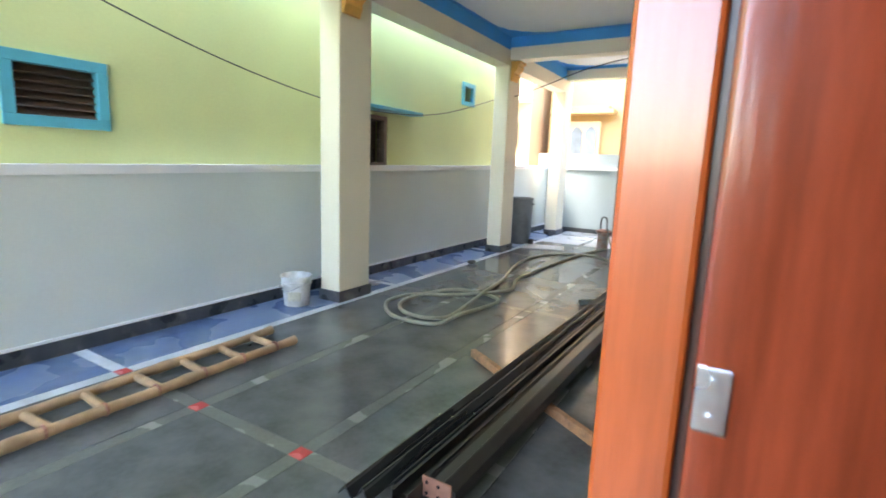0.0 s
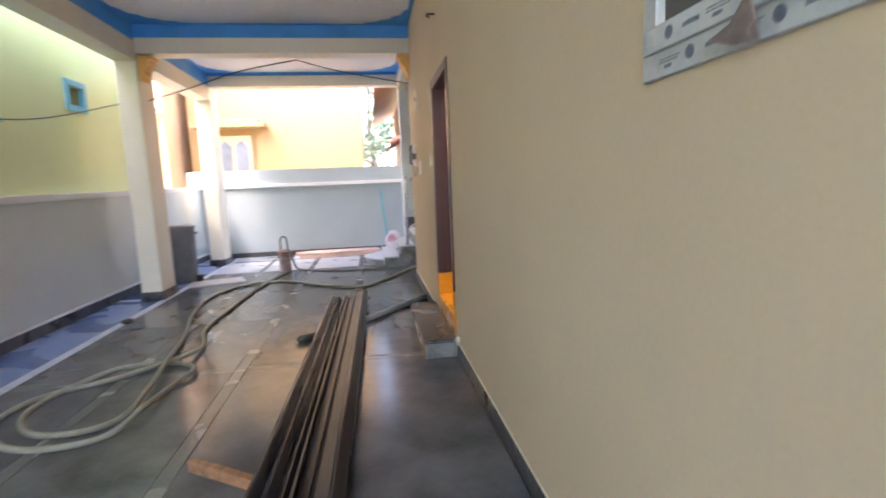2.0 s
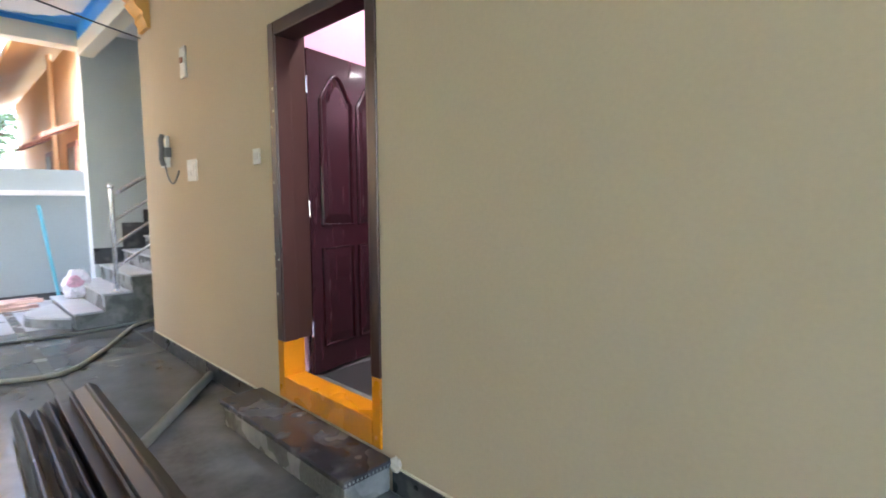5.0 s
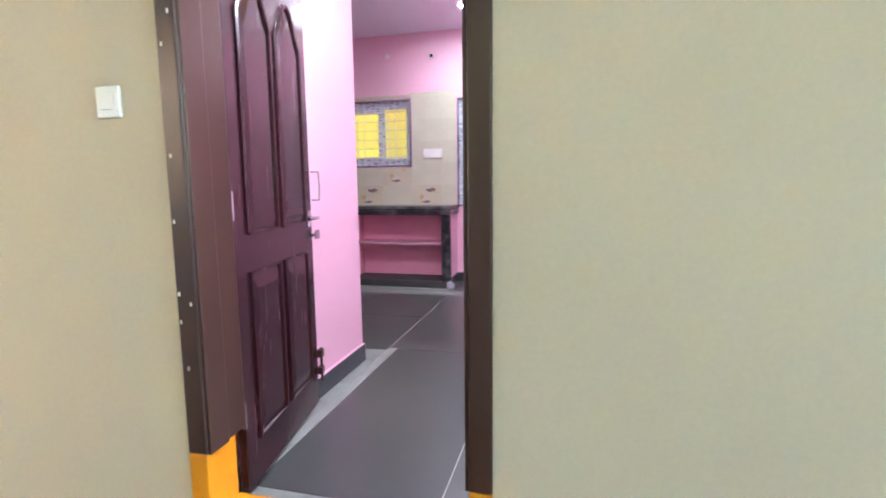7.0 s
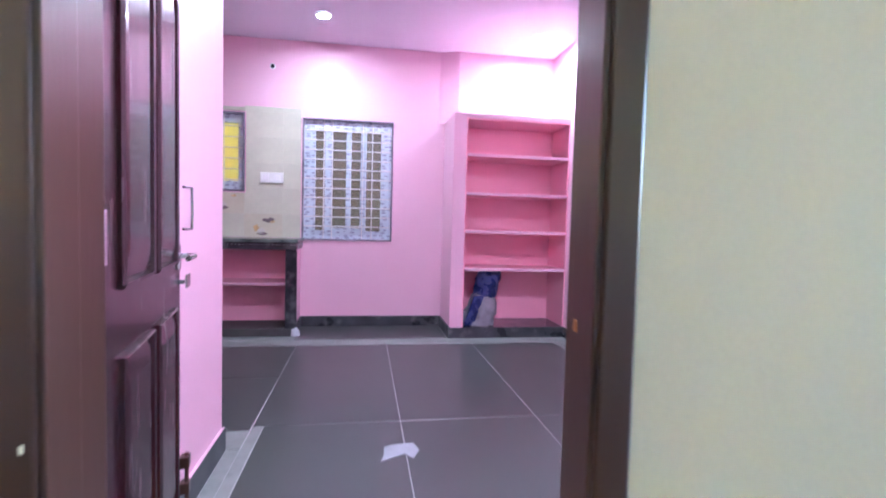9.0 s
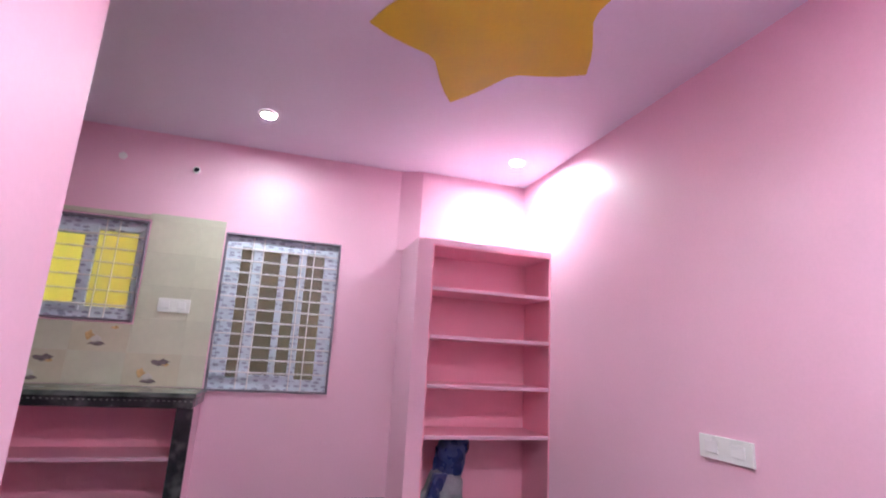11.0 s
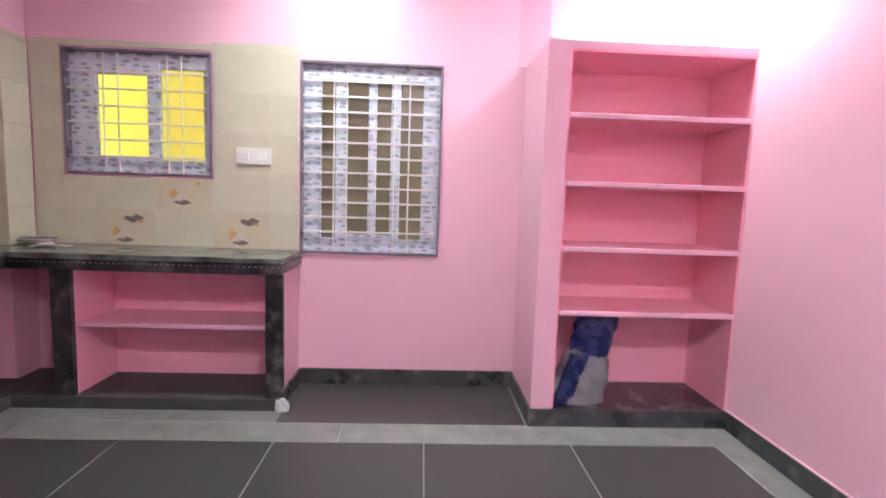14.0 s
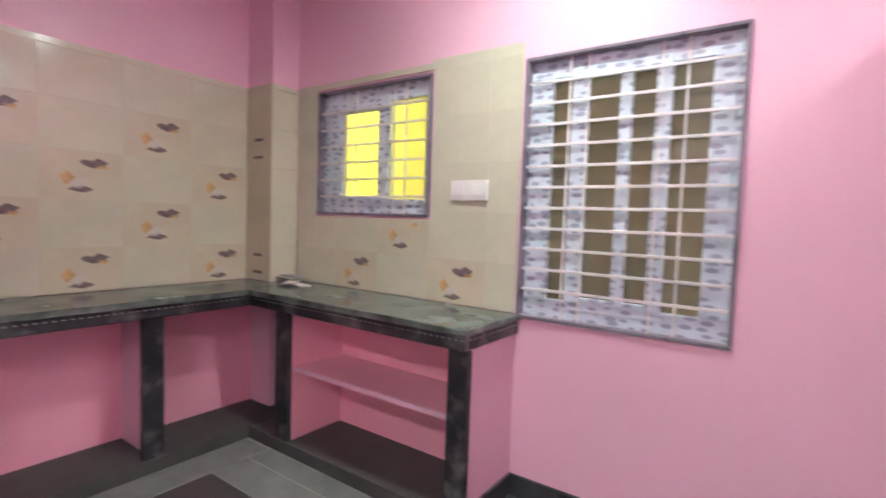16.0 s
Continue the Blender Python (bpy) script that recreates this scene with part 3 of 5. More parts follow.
        part_box("screen", (0.0, a + s * 0.74, z0 + f + s, 0.006, b - s * 0.74, z1 - f - s), MESH, p, "dark insect screen", bevel=0)
    return p


casement(W0, W1, WB, WT, [(W0 + 0.02, 0.72, True), (0.82, W1 - 0.03, True)], "veranda_window", "white casement window in blue-printed protective film")
m1 = bmesh.new()
box(m1, -0.030, 0.722, WB + 0.05, 0.02, 0.818, WT - 0.05, bevel=0.004)
solid("window_mullion", m1, PVC, "bare white window profile between two sashes", "window profile", at=(0, 0.77, WB))
bm = bmesh.new()
pts = [(-0.030, 0.84, 1.60), (-0.034, 0.86, 1.68), (-0.033, 0.90, 1.64), (-0.036, 0.95, 1.625), (-0.031, 0.90, 1.605)]
a = [bm.verts.new(q) for q in pts]
b = [bm.verts.new((q[0] + 0.004, q[1], q[2])) for q in pts]
bm.faces.new(a)
bm.faces.new(b[::-1])
for i in range(5):
    bm.faces.new((a[i], b[i], b[(i + 1) % 5], a[(i + 1) % 5]))
solid("peeled_film", bm, MOTIF_DARK, "torn dark flap of film hanging from the window", "film scrap")
casement(0.10, 0.285, WB, WT, [(0.13, 0.27, True)], "narrow_window", "narrow side window in pale protective film")


def room_door():
    p = thing("door_frame", "dark brown enamelled door frame with orange painted feet", "door frame", (0.05, 4.47, DB))
    zt = 0.513
    for y0, y1, inner in ((D0, D0 + 0.065, 1), (D1 - 0.07, D1, -1)):
        part_box("jamb", (-0.012, y0, zt, 0.135 if inner > 0 else 0.19, y1, DT), FRAME_BROWN, p, bevel=0.006)
        part_box("foot", (-0.012, y0, DB, 0.13, y1, zt), ORANGE, p, "orange-yellow painted foot", bevel=0.006)
        q0, q1 = (y1, y1 + 0.012) if inner > 0 else (y0 - 0.012, y0)
        part_box("stop", (-0.006, q0, zt, 0.085, q1, DT - 0.07), FRAME_BROWN, p, bevel=0.003)
    part_box("head", (-0.012, D0 + 0.065, DT - 0.075, 0.13, D1 - 0.07, DT), FRAME_BROWN, p, bevel=0.006)
    part_box("threshold", (-0.012, D0 + 0.065, DB, 0.13, D1 - 0.07, 0.30), ORANGE, p, "orange-yellow painted threshold", bevel=0.006)
    part_box("strike", (0.055, D0 + 0.0655, 1.150, 0.071, D0 + 0.0785, 1.173), BRASS, p, "brass strike plate", bevel=0.002)
    rng = random.Random(4)
    for k in range(9):
        z, y = rng.uniform(0.7, 2.1), D1 - rng.uniform(0.01, 0.06)
        part_box("paint_chip", (-0.0145, y, z, -0.0122, y + 0.006, z + 0.012), CREAM, p, bevel=0)


room_door()


def arch(u0, u1, z0, z1, rise):
    """Outline of a panel with an arched head."""
    pts = [(u0, z0), (u1, z0), (u1, z1 - rise)]
    for k in range(1, 8):
        t = k / 8
        pts.append((u1 + (u0 - u1) * t, z1 - rise + rise * math.sin(math.pi * t) ** 1.4))
    pts.append((u0, z1 - rise))
    return pts


def room_door_leaf():
    hinge, turn = Vector((0.20, 4.905, 0)), radians(10.0)
    w, z0, z1, th = 0.79, 0.25, 2.265, 0.035
    p = thing("room_door", "dark maroon panelled wooden door, standing wide open", "door", (hinge.x, hinge.y, z0))
    ux, uy = Vector((math.cos(turn), math.sin(turn), 0)), Vector((-math.sin(turn), math.cos(turn), 0))

    def at(u, v, z):
        return hinge + ux * u + uy * v + Vector((0, 0, z))

    def turned_box(bm, u0, v0, a, u1, v1, b, bevel):
        old = set(bm.verts)
        box(bm, u0, v0, a, u1, v1, b, bevel=bevel)
        for v in bm.verts:
            if v not in old:
                v.co = at(v.co.x, v.co.y, v.co.z)

    bm = bmesh.new()
    turned_box(bm, 0, 0, z0, w, th, z1, 0.004)
    leaf = part("leaf", bm, DOOR_DARK, p)
    for u0, u1 in ((0.10, 0.365), (0.425, 0.69)):
        for a, b, rise in ((0.42, 1.05, 0.0), (1.20, 2.14, 0.16)):
            out = arch(u0, u1, a, b, rise) if rise else [(u0, a), (u1, a), (u1, b), (u0, b)]
            bm = bmesh.new()
            line = [at(u, -0.003, z) for u, z in out]
            tube(bm, line + [line[0]], 0.011, 6)
            part("moulding", bm, DOOR_DARK, p, smooth=True)
            cu, cz = (u0 + u1) / 2, (a + b) / 2
            inner = [(cu + (u - cu) * 0.68, cz + (z - cz) * (0.86 if rise else 0.8)) for u, z in out]
            bm = bmesh.new()
            lo, hi = [bm.verts.new(at(u, 0.001, z)) for u, z in out], [bm.verts.new(at(u, -0.009, z)) for u, z in inner]
            bm.faces.new(hi)
            for i in range(len(lo)):
                k = (i + 1) % len(lo)
                bm.faces.new((lo[i], lo[k], hi[k], hi[i]))
            part("raised_panel", bm, DOOR_DARK, p)
    # handle, bolt, hasp
    bm = bmesh.new()
    turned_box(bm, 0.725, -0.008, 1.17, 0.765, 0.0, 1.25, 0.002)
    h = part("lock_plate", bm, CHROME, p, "steel lock plate")
    bm = bmesh.new()
    tube(bm, [at(0.745, -0.002, 1.215), at(0.745, -0.05, 1.215), at(0.70, -0.055, 1.217), at(0.62, -0.05, 1.215)], 0.009, 10)
    part("handle", bm, CHROME, p, "steel lever handle", True)
    bm = bmesh.new()
    tube(bm, [at(0.79, -0.01, 1.44), at(0.83, -0.03, 1.44), at(0.84, -0.03, 1.36), at(0.83, -0.03, 1.30), at(0.79, -0.01, 1.30)], 0.005, 8)
    part("pull", bm, CHROME, p, "thin steel pull", True)
    bm = bmesh.new()
    turned_box(bm, 0.775, -0.025, 1.105, 0.835, -0.018, 1.15, 0.002)
    turned_box(bm, 0.76, -0.02, 1.12, 0.79, 0.0, 1.135, 0.002)
    part("hasp", bm, CHROME, p, "steel hasp")
    bm = bmesh.new()
    turned_box(bm, 0.772, -0.03, 0.40, 0.81, 0.0, 0.44, 0.003)
    turned_box(bm, 0.772, -0.03, 0.49, 0.81, 0.0, 0.53, 0.003)
    tube(bm, [at(0.79, -0.02, 0.36), at(0.79, -0.02, 0.54)], 0.007, 8)
    part("tower_bolt", bm, FRAME_BROWN, p, "dark tower bolt")
    for z in (0.5, 1.25, 2.0):
        bm = bmesh.new()
        tube(bm, [at(-0.005, 0.0, z), at(-0.005, 0.0, z + 0.1)], 0.008, 8)
        part("hinge", bm, CHROME, p)


room_door_leaf()


def entry_step():
    p = thing("entry_step", "granite-topped doorstep with grey stone sides", "doorstep", (-0.15, 4.5, 0))
    part_box("base", (-0.268, 3.91, 0, -0.016, 5.165, 0.128), STEP_STONE, p, bevel=0.004)
    part_box("tread", (-0.290, 3.885, 0.128, -0.014, 5.19, 0.16), GRANITE, p, "polished black granite tread", bevel=0.007)
    for k in range(13):
        part_box("edge_dent", (-0.285 + k * 0.021, 3.8815, 0.139, -0.276 + k * 0.021, 3.8845, 0.149), STEP_STONE, p, bevel=0)
    return p


entry_step()
bm = bmesh.new()
bmesh.ops.create_icosphere(bm, subdivisions=3, radius=1.0)
for v in bm.verts:
    k = 1 + 0.35 * noise.noise(v.co * 2.2)
    v.co = Vector((-0.015 + v.co.x * 0.022 * k, 3.87 + v.co.y * 0.03 * k, 0.14 + v.co.z * 0.035 * k))
solid("plaster_lump", bm, PLASTER, "rough pale plaster lump beside the doorstep", "plaster lump", smooth=True)

# ---- fittings on the house wall ----


def wall_plate(name, y0, y1, z0, z1, label, rockers):
    p = thing(name, label, "switch", (0, (y0 + y1) / 2, z0))
    part_box("plate", (-0.012, y0, z0, -0.0005, y1, z1), PLASTIC, p, bevel=0.004)
    n = len(rockers)
    for k, kind in enumerate(rockers):
        a = y0 + (y1 - y0) * (k + 0.22) / n
        b = y0 + (y1 - y0) * (k + 0.78) / n
        part_box(kind, (-0.017, a, z0 + (z1 - z0) * 0.25, -0.012, b, z0 + (z1 - z0) * 0.75), PVC, p, bevel=0.002)
    return p


wall_plate("wall_switch", 5.115, 5.205, 1.577, 1.672, "small white switch plate on the beige wall", ["rocker"])
wall_plate("switch_board", 6.15, 6.34, 1.51, 1.675, "white switch board on the beige wall", ["rocker", "rocker", "rocker"])
p = thing("lamp_holder", "white plastic wall lamp fitting, narrow and upright", "lamp", (0, 6.30, 2.29))
part_box("back_plate", (-0.02, 6.255, 2.29, -0.0005, 6.365, 2.52), PLASTIC, p, bevel=0.006)
part_box("socket", (-0.032, 6.285, 2.40, -0.02, 6.335, 2.44), RUST, p, bevel=0.004)


def intercom():
    p = thing("intercom_phone", "grey and white intercom handset hung on the wall", "intercom", (0, 6.770, 1.6))
    part_box("base", (-0.035, 6.740, 1.64, -0.0005, 6.880, 1.90), PLASTIC, p, bevel=0.008)
    bm = bmesh.new()
    tube(bm, smooth_line([(-0.06, 6.720, 1.65), (-0.075, 6.720, 1.70), (-0.07, 6.720, 1.78), (-0.075, 6.720, 1.85), (-0.06, 6.720, 1.90)], 5), 0.02, 10)
    part("handset", bm, DRUM, p, "grey handset", True)
    part_box("cradle", (-0.05, 6.705, 1.72, -0.0005, 6.740, 1.80), DRUM, p, bevel=0.006)
    for z in (1.68, 1.72):
        bm = bmesh.new()
        tube(bm, [(-0.04, 6.820, z), (-0.033, 6.820, z)], 0.012, 12)
        part("button", bm, DRUM, p)
    bm = bmesh.new()
    tube(bm, smooth_line([(-0.05, 6.720, 1.65), (-0.04, 6.690, 1.55), (-0.03, 6.620, 1.50), (-0.02, 6.560, 1.54), (-0.012, 6.520, 1.60)], 6), 0.006, 6)
    part("cord", bm, DRUM, p, "curled grey cord", True)


intercom()
bm = bmesh.new()
tube(bm, smooth_line([(0.0, 4.55, 2.84), (-0.05, 4.55, 2.84), (-0.07, 4.53, 2.82), (-0.06, 4.50, 2.80)], 5), 0.008, 8)
solid("wall_hook", bm, WIRE, "bare cable end sticking out of the wall", "cable end", smooth=True)

# ---- loose things on the veranda floor ----


def ladder():
    p = thing("bamboo_ladder", "pale bamboo ladder lying flat on the floor", "ladder", (-2.95, 0.6, 0))
    rng = random.Random(2)
    for x0, x1, ye in ((-3.10, -3.20, 2.02), (-2.82, -2.885, 1.98)):
        pts = [(x0 + (x1 - x0) * (y + 1.6) / 3.5 + rng.uniform(-0.006, 0.006), y, 0.045 + rng.uniform(-0.003, 0.003)) for y in [-1.6 + (ye + 1.6) * k / 16 for k in range(17)]]
        bm = bmesh.new()
        tube(bm, smooth_line(pts, 2), 0.034, 12, radii=[0.031 + 0.006 * (k % 8 == 0) for k in range(33)])
        part("rail", bm, BAMBOO, p, smooth=True)
    for y in (-1.27, -0.95, -0.63, -0.30, 0.02, 0.33, 0.617, 0.905, 1.213, 1.511, 1.80):
        bm = bmesh.new()
        tube(bm, [(-3.115 - 0.026 * y, y + rng.uniform(-0.02, 0.02), 0.05), (-2.835 - 0.018 * y, y + rng.uniform(-0.02, 0.02), 0.05)], 0.026, 10)
        part("rung", bm, BAMBOO, p, smooth=True)
        bm = bmesh.new()
        tube(bm, [(-2.848 - 0.018 * y, y - 0.02, 0.05), (-2.848 - 0.018 * y, y - 0.008, 0.05)], 0.040, 10)
        part("lashing", bm, RUST, p, "rusty wire lashing")
    return p


ladder()


def bucket():
    x, y = -3.74, 2.79
    p = thing("paint_bucket", "white plastic paint bucket, used and stained", "bucket", (x, y, 0))
    bm = bmesh.new()
    lathe(bm, x, y, [(0.118, 0.0), (0.122, 0.01), (0.140, 0.22), (0.152, 0.222), (0.152, 0.235), (0.143, 0.24), (0.146, 0.28), (0.158, 0.285), (0.158, 0.305), (0.146, 0.308), (0.138, 0.30), (0.112, 0.02)], 36)
    part("body", bm, M("stained_white_bucket", (0.68, 0.68, 0.66), 0.4, var=0.15, scale=6, bump=0.1, stain=(0.42, 0.42, 0.38), stain_at=0.55), p, smooth=True)
    bm = bmesh.new()
    tube(bm, smooth_line([(x - 0.15, y, 0.25), (x - 0.10, y - 0.13, 0.20), (x + 0.02, y - 0.17, 0.17), (x + 0.11, y - 0.12, 0.20), (x + 0.15, y, 0.25)], 6), 0.004, 6)
    part("handle", bm, CHROME, p, "thin wire handle", True)
    bm = bmesh.new()
    for k in range(8):
        a = -1.3 + k * 0.11
        box(bm, x + 0.137 * math.cos(a) - 0.008, y + 0.137 * math.sin(a) - 0.008, 0.06 + 0.01 * (k % 3), x + 0.137 * math.cos(a) + 0.008, y + 0.137 * math.sin(a) + 0.008, 0.16 - 0.012 * (k % 2), bevel=0.004)
    part("label", bm, M("faded_bucket_print", (0.55, 0.52, 0.40), 0.4, var=0.3, scale=20, bump=0), p, "faded printed label")
    return p


bucket()


def steel_bundle():
    """Long steel sections side by side on timber battens."""
    def lean(y):
        return 0.0215 * (y - 2.3)

    specs = [("steel_angle", -1.262, 0.078, 0.052, 0.78, 6.02, STEEL_BLACK), ("steel_angle", -1.186, 0.074, 0.058, 0.80, 5.93, STEEL_BLACK), ("steel_angle", -1.113, 0.066, 0.046, 0.92, 6.06, STEEL_BLACK),
             ("steel_channel", -1.043, 0.082, 0.066, 0.86, 6.08, STEEL), ("steel_tube", -0.955, 0.145, 0.088, 0.98, 6.12, STEEL)]
    for name, x, w, h, y0, y1, mat in specs:
        bm = bmesh.new()
        if name == "steel_angle":
            t = 0.006
            prof = [(0, 0.006), (0.004, 0), (w * 0.5, h - 1.6 * t), (w - 0.004, 0), (w, 0.006), (w * 0.5 + 0.004, h), (w * 0.5 - 0.004, h)]
        elif name == "steel_tube":
            prof = [(0, 0), (w, 0), (w, h * 0.72), (w * 0.66, h), (w * 0.58, h), (w * 0.52, h * 0.80), (0.012, h * 0.62), (0, h * 0.72)]
        else:
            t, lip = 0.005, 0.014
            prof = [(0, 0), (w, 0), (w, h), (w - lip, h), (w - lip, h - t), (w - t, h - t), (w - t, t), (t, t), (t, h - t), (lip, h - t), (lip, h), (0, h)]
        rings = []
        for y in (y0, (y0 + y1) / 2, y1):
            rings.append([bm.verts.new((x + a + lean(y), y, 0.066 + b)) for a, b in prof])
        k = len(prof)
        for r0, r1 in zip(rings, rings[1:]):
            for i in range(k):
                bm.faces.new((r0[i], r0[(i + 1) % k], r1[(i + 1) % k], r1[i]))
        bm.faces.new(rings[0])
        bm.faces.new(rings[-1][::-1])
        if name == "steel_tube":
            long_edges = [e for e in bm.edges if abs(e.verts[0].co.y - e.verts[1].co.y) > 1]
            bmesh.ops.bevel(bm, geom=long_edges, offset=0.004, segments=2, affect='EDGES', profile=0.5)
        p = thing(name, {"steel_tube": "long dark rusty steel section lying on timber battens", "steel_channel": "long dark steel channel lying on timber battens", "steel_angle": "long shiny black steel angle lying on timber battens"}[name], "steel section", (x, y0, 0.066), "bundle of steel sections")
        part("web", bm, mat, p)
        if name == "steel_tube" and w > 0.1:
            part_box("end_plate", (x + lean(y0) - 0.012, y0 - 0.012, 0.068, x + lean(y0) + w * 0.9, y0 - 0.002, 0.16), RUST, p, "rusty end plate with bolt holes", bevel=0.003)
            for i in range(4):
                bm = bmesh.new()
                cx, cz = x + lean(y0) + (0.012 if i % 2 else 0.07), 0.085 + 0.05 * (i // 2)
                tube(bm, [(cx, y0 - 0.014, cz), (cx, y0 - 0.010, cz)], 0.008, 10)
                part("bolt_hole", bm, STEEL_BLACK, p)
        for i in range(4 if name == "steel_angle" else 0):
            y = y0 + (y1 - y0) * (i + 0.6) / 4.3
            bm = bmesh.new()
            tube(bm, [(x + w * 0.5 + lean(y), y, 0.066 + h), (x + w * 0.5 + lean(y), y, 0.066 + h + 0.004)], 0.006, 8)
            part("screw", bm, CHROME, p)


steel_bundle()


def batten(x0, y0, x1, y1, w, h, mat, label, z=0.0):
    bm = bmesh.new()
    d = Vector((x1 - x0, y1 - y0, 0))
    n = Vector((-d.y, d.x, 0)).normalized() * w / 2
    rng = random.Random(int(abs(x0 * 1000)))
    rings = []
    for k in range(9):
        c = Vector((x0, y0, z)) + d * k / 8 + n * rng.uniform(-0.12, 0.12)
        rings.append([bm.verts.new(q) for q in (c - n, c + n, c + n + Vector((0, 0, h * rng.uniform(0.92, 1.0))), c - n + Vector((0, 0, h * rng.uniform(0.92, 1.0))))])
    for a, b in zip(rings, rings[1:]):
        for i in range(4):
            bm.faces.new((a[i], a[(i + 1) % 4], b[(i + 1) % 4], b[i]))
    bm.faces.new(rings[0])
    bm.faces.new(rings[-1][::-1])
    bmesh.ops.bevel(bm, geom=[e for e in bm.edges], offset=0.004, segments=1, affect='EDGES')
    return solid("timber_batten", bm, mat, label, "timber", at=(x0, y0, 0))


batten(-1.62, 2.62, -0.30, 1.76, 0.042, 0.064, TIMBER, "rough reddish timber batten under the steel sections")
bm = bmesh.new()
tube(bm, [(-1.36, 4.62, 0.032), (-0.70, 5.18, 0.032), (-0.02, 6.04, 0.032)], 0.033, 10)
solid("round_pole", bm, HOSE_DARK, "dark round pole lying under the steel sections", "pole", smooth=True, at=(-0.7, 5.18, 0))


def hose(name, pts, r, mat, label):
    bm = bmesh.new()
    tube(bm, smooth_line(pts, 12), r, 10)
    return solid(name, bm, mat, label, "hose", smooth=True)


R = 0.019
line = [(-2.06, 8.70), (-2.20, 8.0), (-2.30, 7.07), (-2.36, 5.93), (-2.36, 5.26), (-2.21, 4.73), (-2.27, 4.36), (-2.62, 4.06), (-2.99, 3.80), (-3.06, 3.49), (-2.98, 3.28), (-2.74, 3.05), (-2.46, 2.99), (-2.23, 3.09), (-2.15, 3.36), (-2.14, 3.77), (-2.07, 4.02), (-2.18, 4.23),
        (-2.39, 4.32), (-2.68, 4.18), (-2.90, 3.90), (-2.94, 3.59), (-2.86, 3.36), (-2.68, 3.19), (-2.43, 3.16), (-2.26, 3.32), (-2.26, 3.70), (-2.35, 4.27), (-2.51, 5.14), (-2.74, 6.07), (-2.80, 6.97), (-2.52, 7.60), (-2.02, 7.76), (-1.36, 7.22), (-0.83, 6.95), (-0.41, 7.47), (0.05, 8.30), (0.5, 8.45)]
lifted = {6: 0.03, 14: 0.035, 16: 0.02, 19: 0.03, 26: 0.03, 27: 0.035}
loop = [(x, y, R + lifted.get(k, 0.0)) for k, (x, y) in enumerate(line)]
hose("garden_hose", loop, R, HOSE, "dusty pale rubber hose coiled loosely on the floor")
hose("pump_hose", [(-2.08, 8.78, 0.36), (-2.03, 8.72, 0.36), (-2.00, 8.74, 0.22), (-1.95, 8.80, 0.05), (-1.80, 8.75, 0.016), (-1.3, 8.52, 0.016), (-0.8, 8.40, 0.016), (-0.40, 8.36, 0.016), (0.0, 8.42, 0.016), (0.4, 8.46, 0.016)], 0.015, HOSE_DARK, "thin dark hose running from the pump")


def pump():
    x, y = -2.14, 8.82
    p = thing("hand_pump", "rusty upright pump cylinder with a bent handle", "pump", (x, y, 0))
    bm = bmesh.new()
    lathe(bm, x, y, [(0.10, 0), (0.105, 0.01), (0.10, 0.02), (0.10, 0.28), (0.112, 0.29), (0.112, 0.32), (0.09, 0.33)], 24)
    part("cylinder", bm, M("grey_red_pump_paint", (0.34, 0.28, 0.26), 0.55, var=0.3, scale=7, bump=0.2, stain=(0.3, 0.12, 0.08)), p, smooth=True)
    bm = bmesh.new()
    lathe(bm, x, y, [(0.13, 0.315), (0.13, 0.345), (0.05, 0.37)], 20)
    part("cap", bm, RUST, p, "rusty red cap", True)
    bm = bmesh.new()
    tube(bm, smooth_line([(x - 0.05, y, 0.35), (x - 0.055, y, 0.52), (x - 0.03, y, 0.59), (x + 0.02, y, 0.59), (x + 0.05, y, 0.54), (x + 0.06, y, 0.36)], 6), 0.014, 8)
    part("handle", bm, STEEL, p, "bent steel handle", True)
    part_box("spout", (x + 0.08, y - 0.02, 0.24, x + 0.17, y + 0.02, 0.28), RUST, p, bevel=0.006)
    return p


pump()


def drum():
    x, y = -3.63, 8.35
    p = thing("plastic_drum", "tall grey plastic storage drum", "drum", (x, y, 0))
    bm = bmesh.new()
    prof = [(0.19, 0.0), (0.205, 0.02), (0.215, 0.25), (0.222, 0.27), (0.218, 0.29), (0.222, 0.60), (0.230, 0.62), (0.225, 0.64), (0.226, 0.84), (0.24, 0.85), (0.24, 0.885), (0.225, 0.89), (0.21, 0.885), (0.20, 0.1)]
    lathe(bm, x, y, prof, 36)
    part("body", bm, DRUM, p, smooth=True)
    part_box("lug", (x + 0.22, y - 0.03, 0.76, x + 0.27, y + 0.03, 0.79), DRUM, p, bevel=0.006)
    return p


drum()
bm = bmesh.new()
lathe(bm, -3.36, 8.28, [(0.05, 0), (0.052, 0.004), (0.05, 0.10), (0.054, 0.105), (0.048, 0.11), (0.045, 0.02)], 20)
solid("paint_tin", bm, STEEL, "small dark paint tin on the floor", "tin", smooth=True, at=(-3.36, 8.28, 0))
bm = bmesh.new()
vs = box(bm, -0.38, -0.22, 0.0, 0.38, 0.22, 0.018, bevel=0.004)
bmesh.ops.rotate(bm, verts=bm.verts, cent=(0, 0, 0), matrix=Matrix.Rotation(radians(18), 3, 'Z'))
bmesh.ops.translate(bm, vec=(-3.05, 8.12, 0.001), verts=bm.verts)
solid("board", bm, TREAD, "pale flat board lying on the floor", "board", at=(-3.05, 8.12, 0))
bm = bmesh.new()
bmesh.ops.create_icosphere(bm, subdivisions=2, radius=1.0)
for v in bm.verts:
    k = 1 + 0.3 * noise.noise(v.co * 1.7)
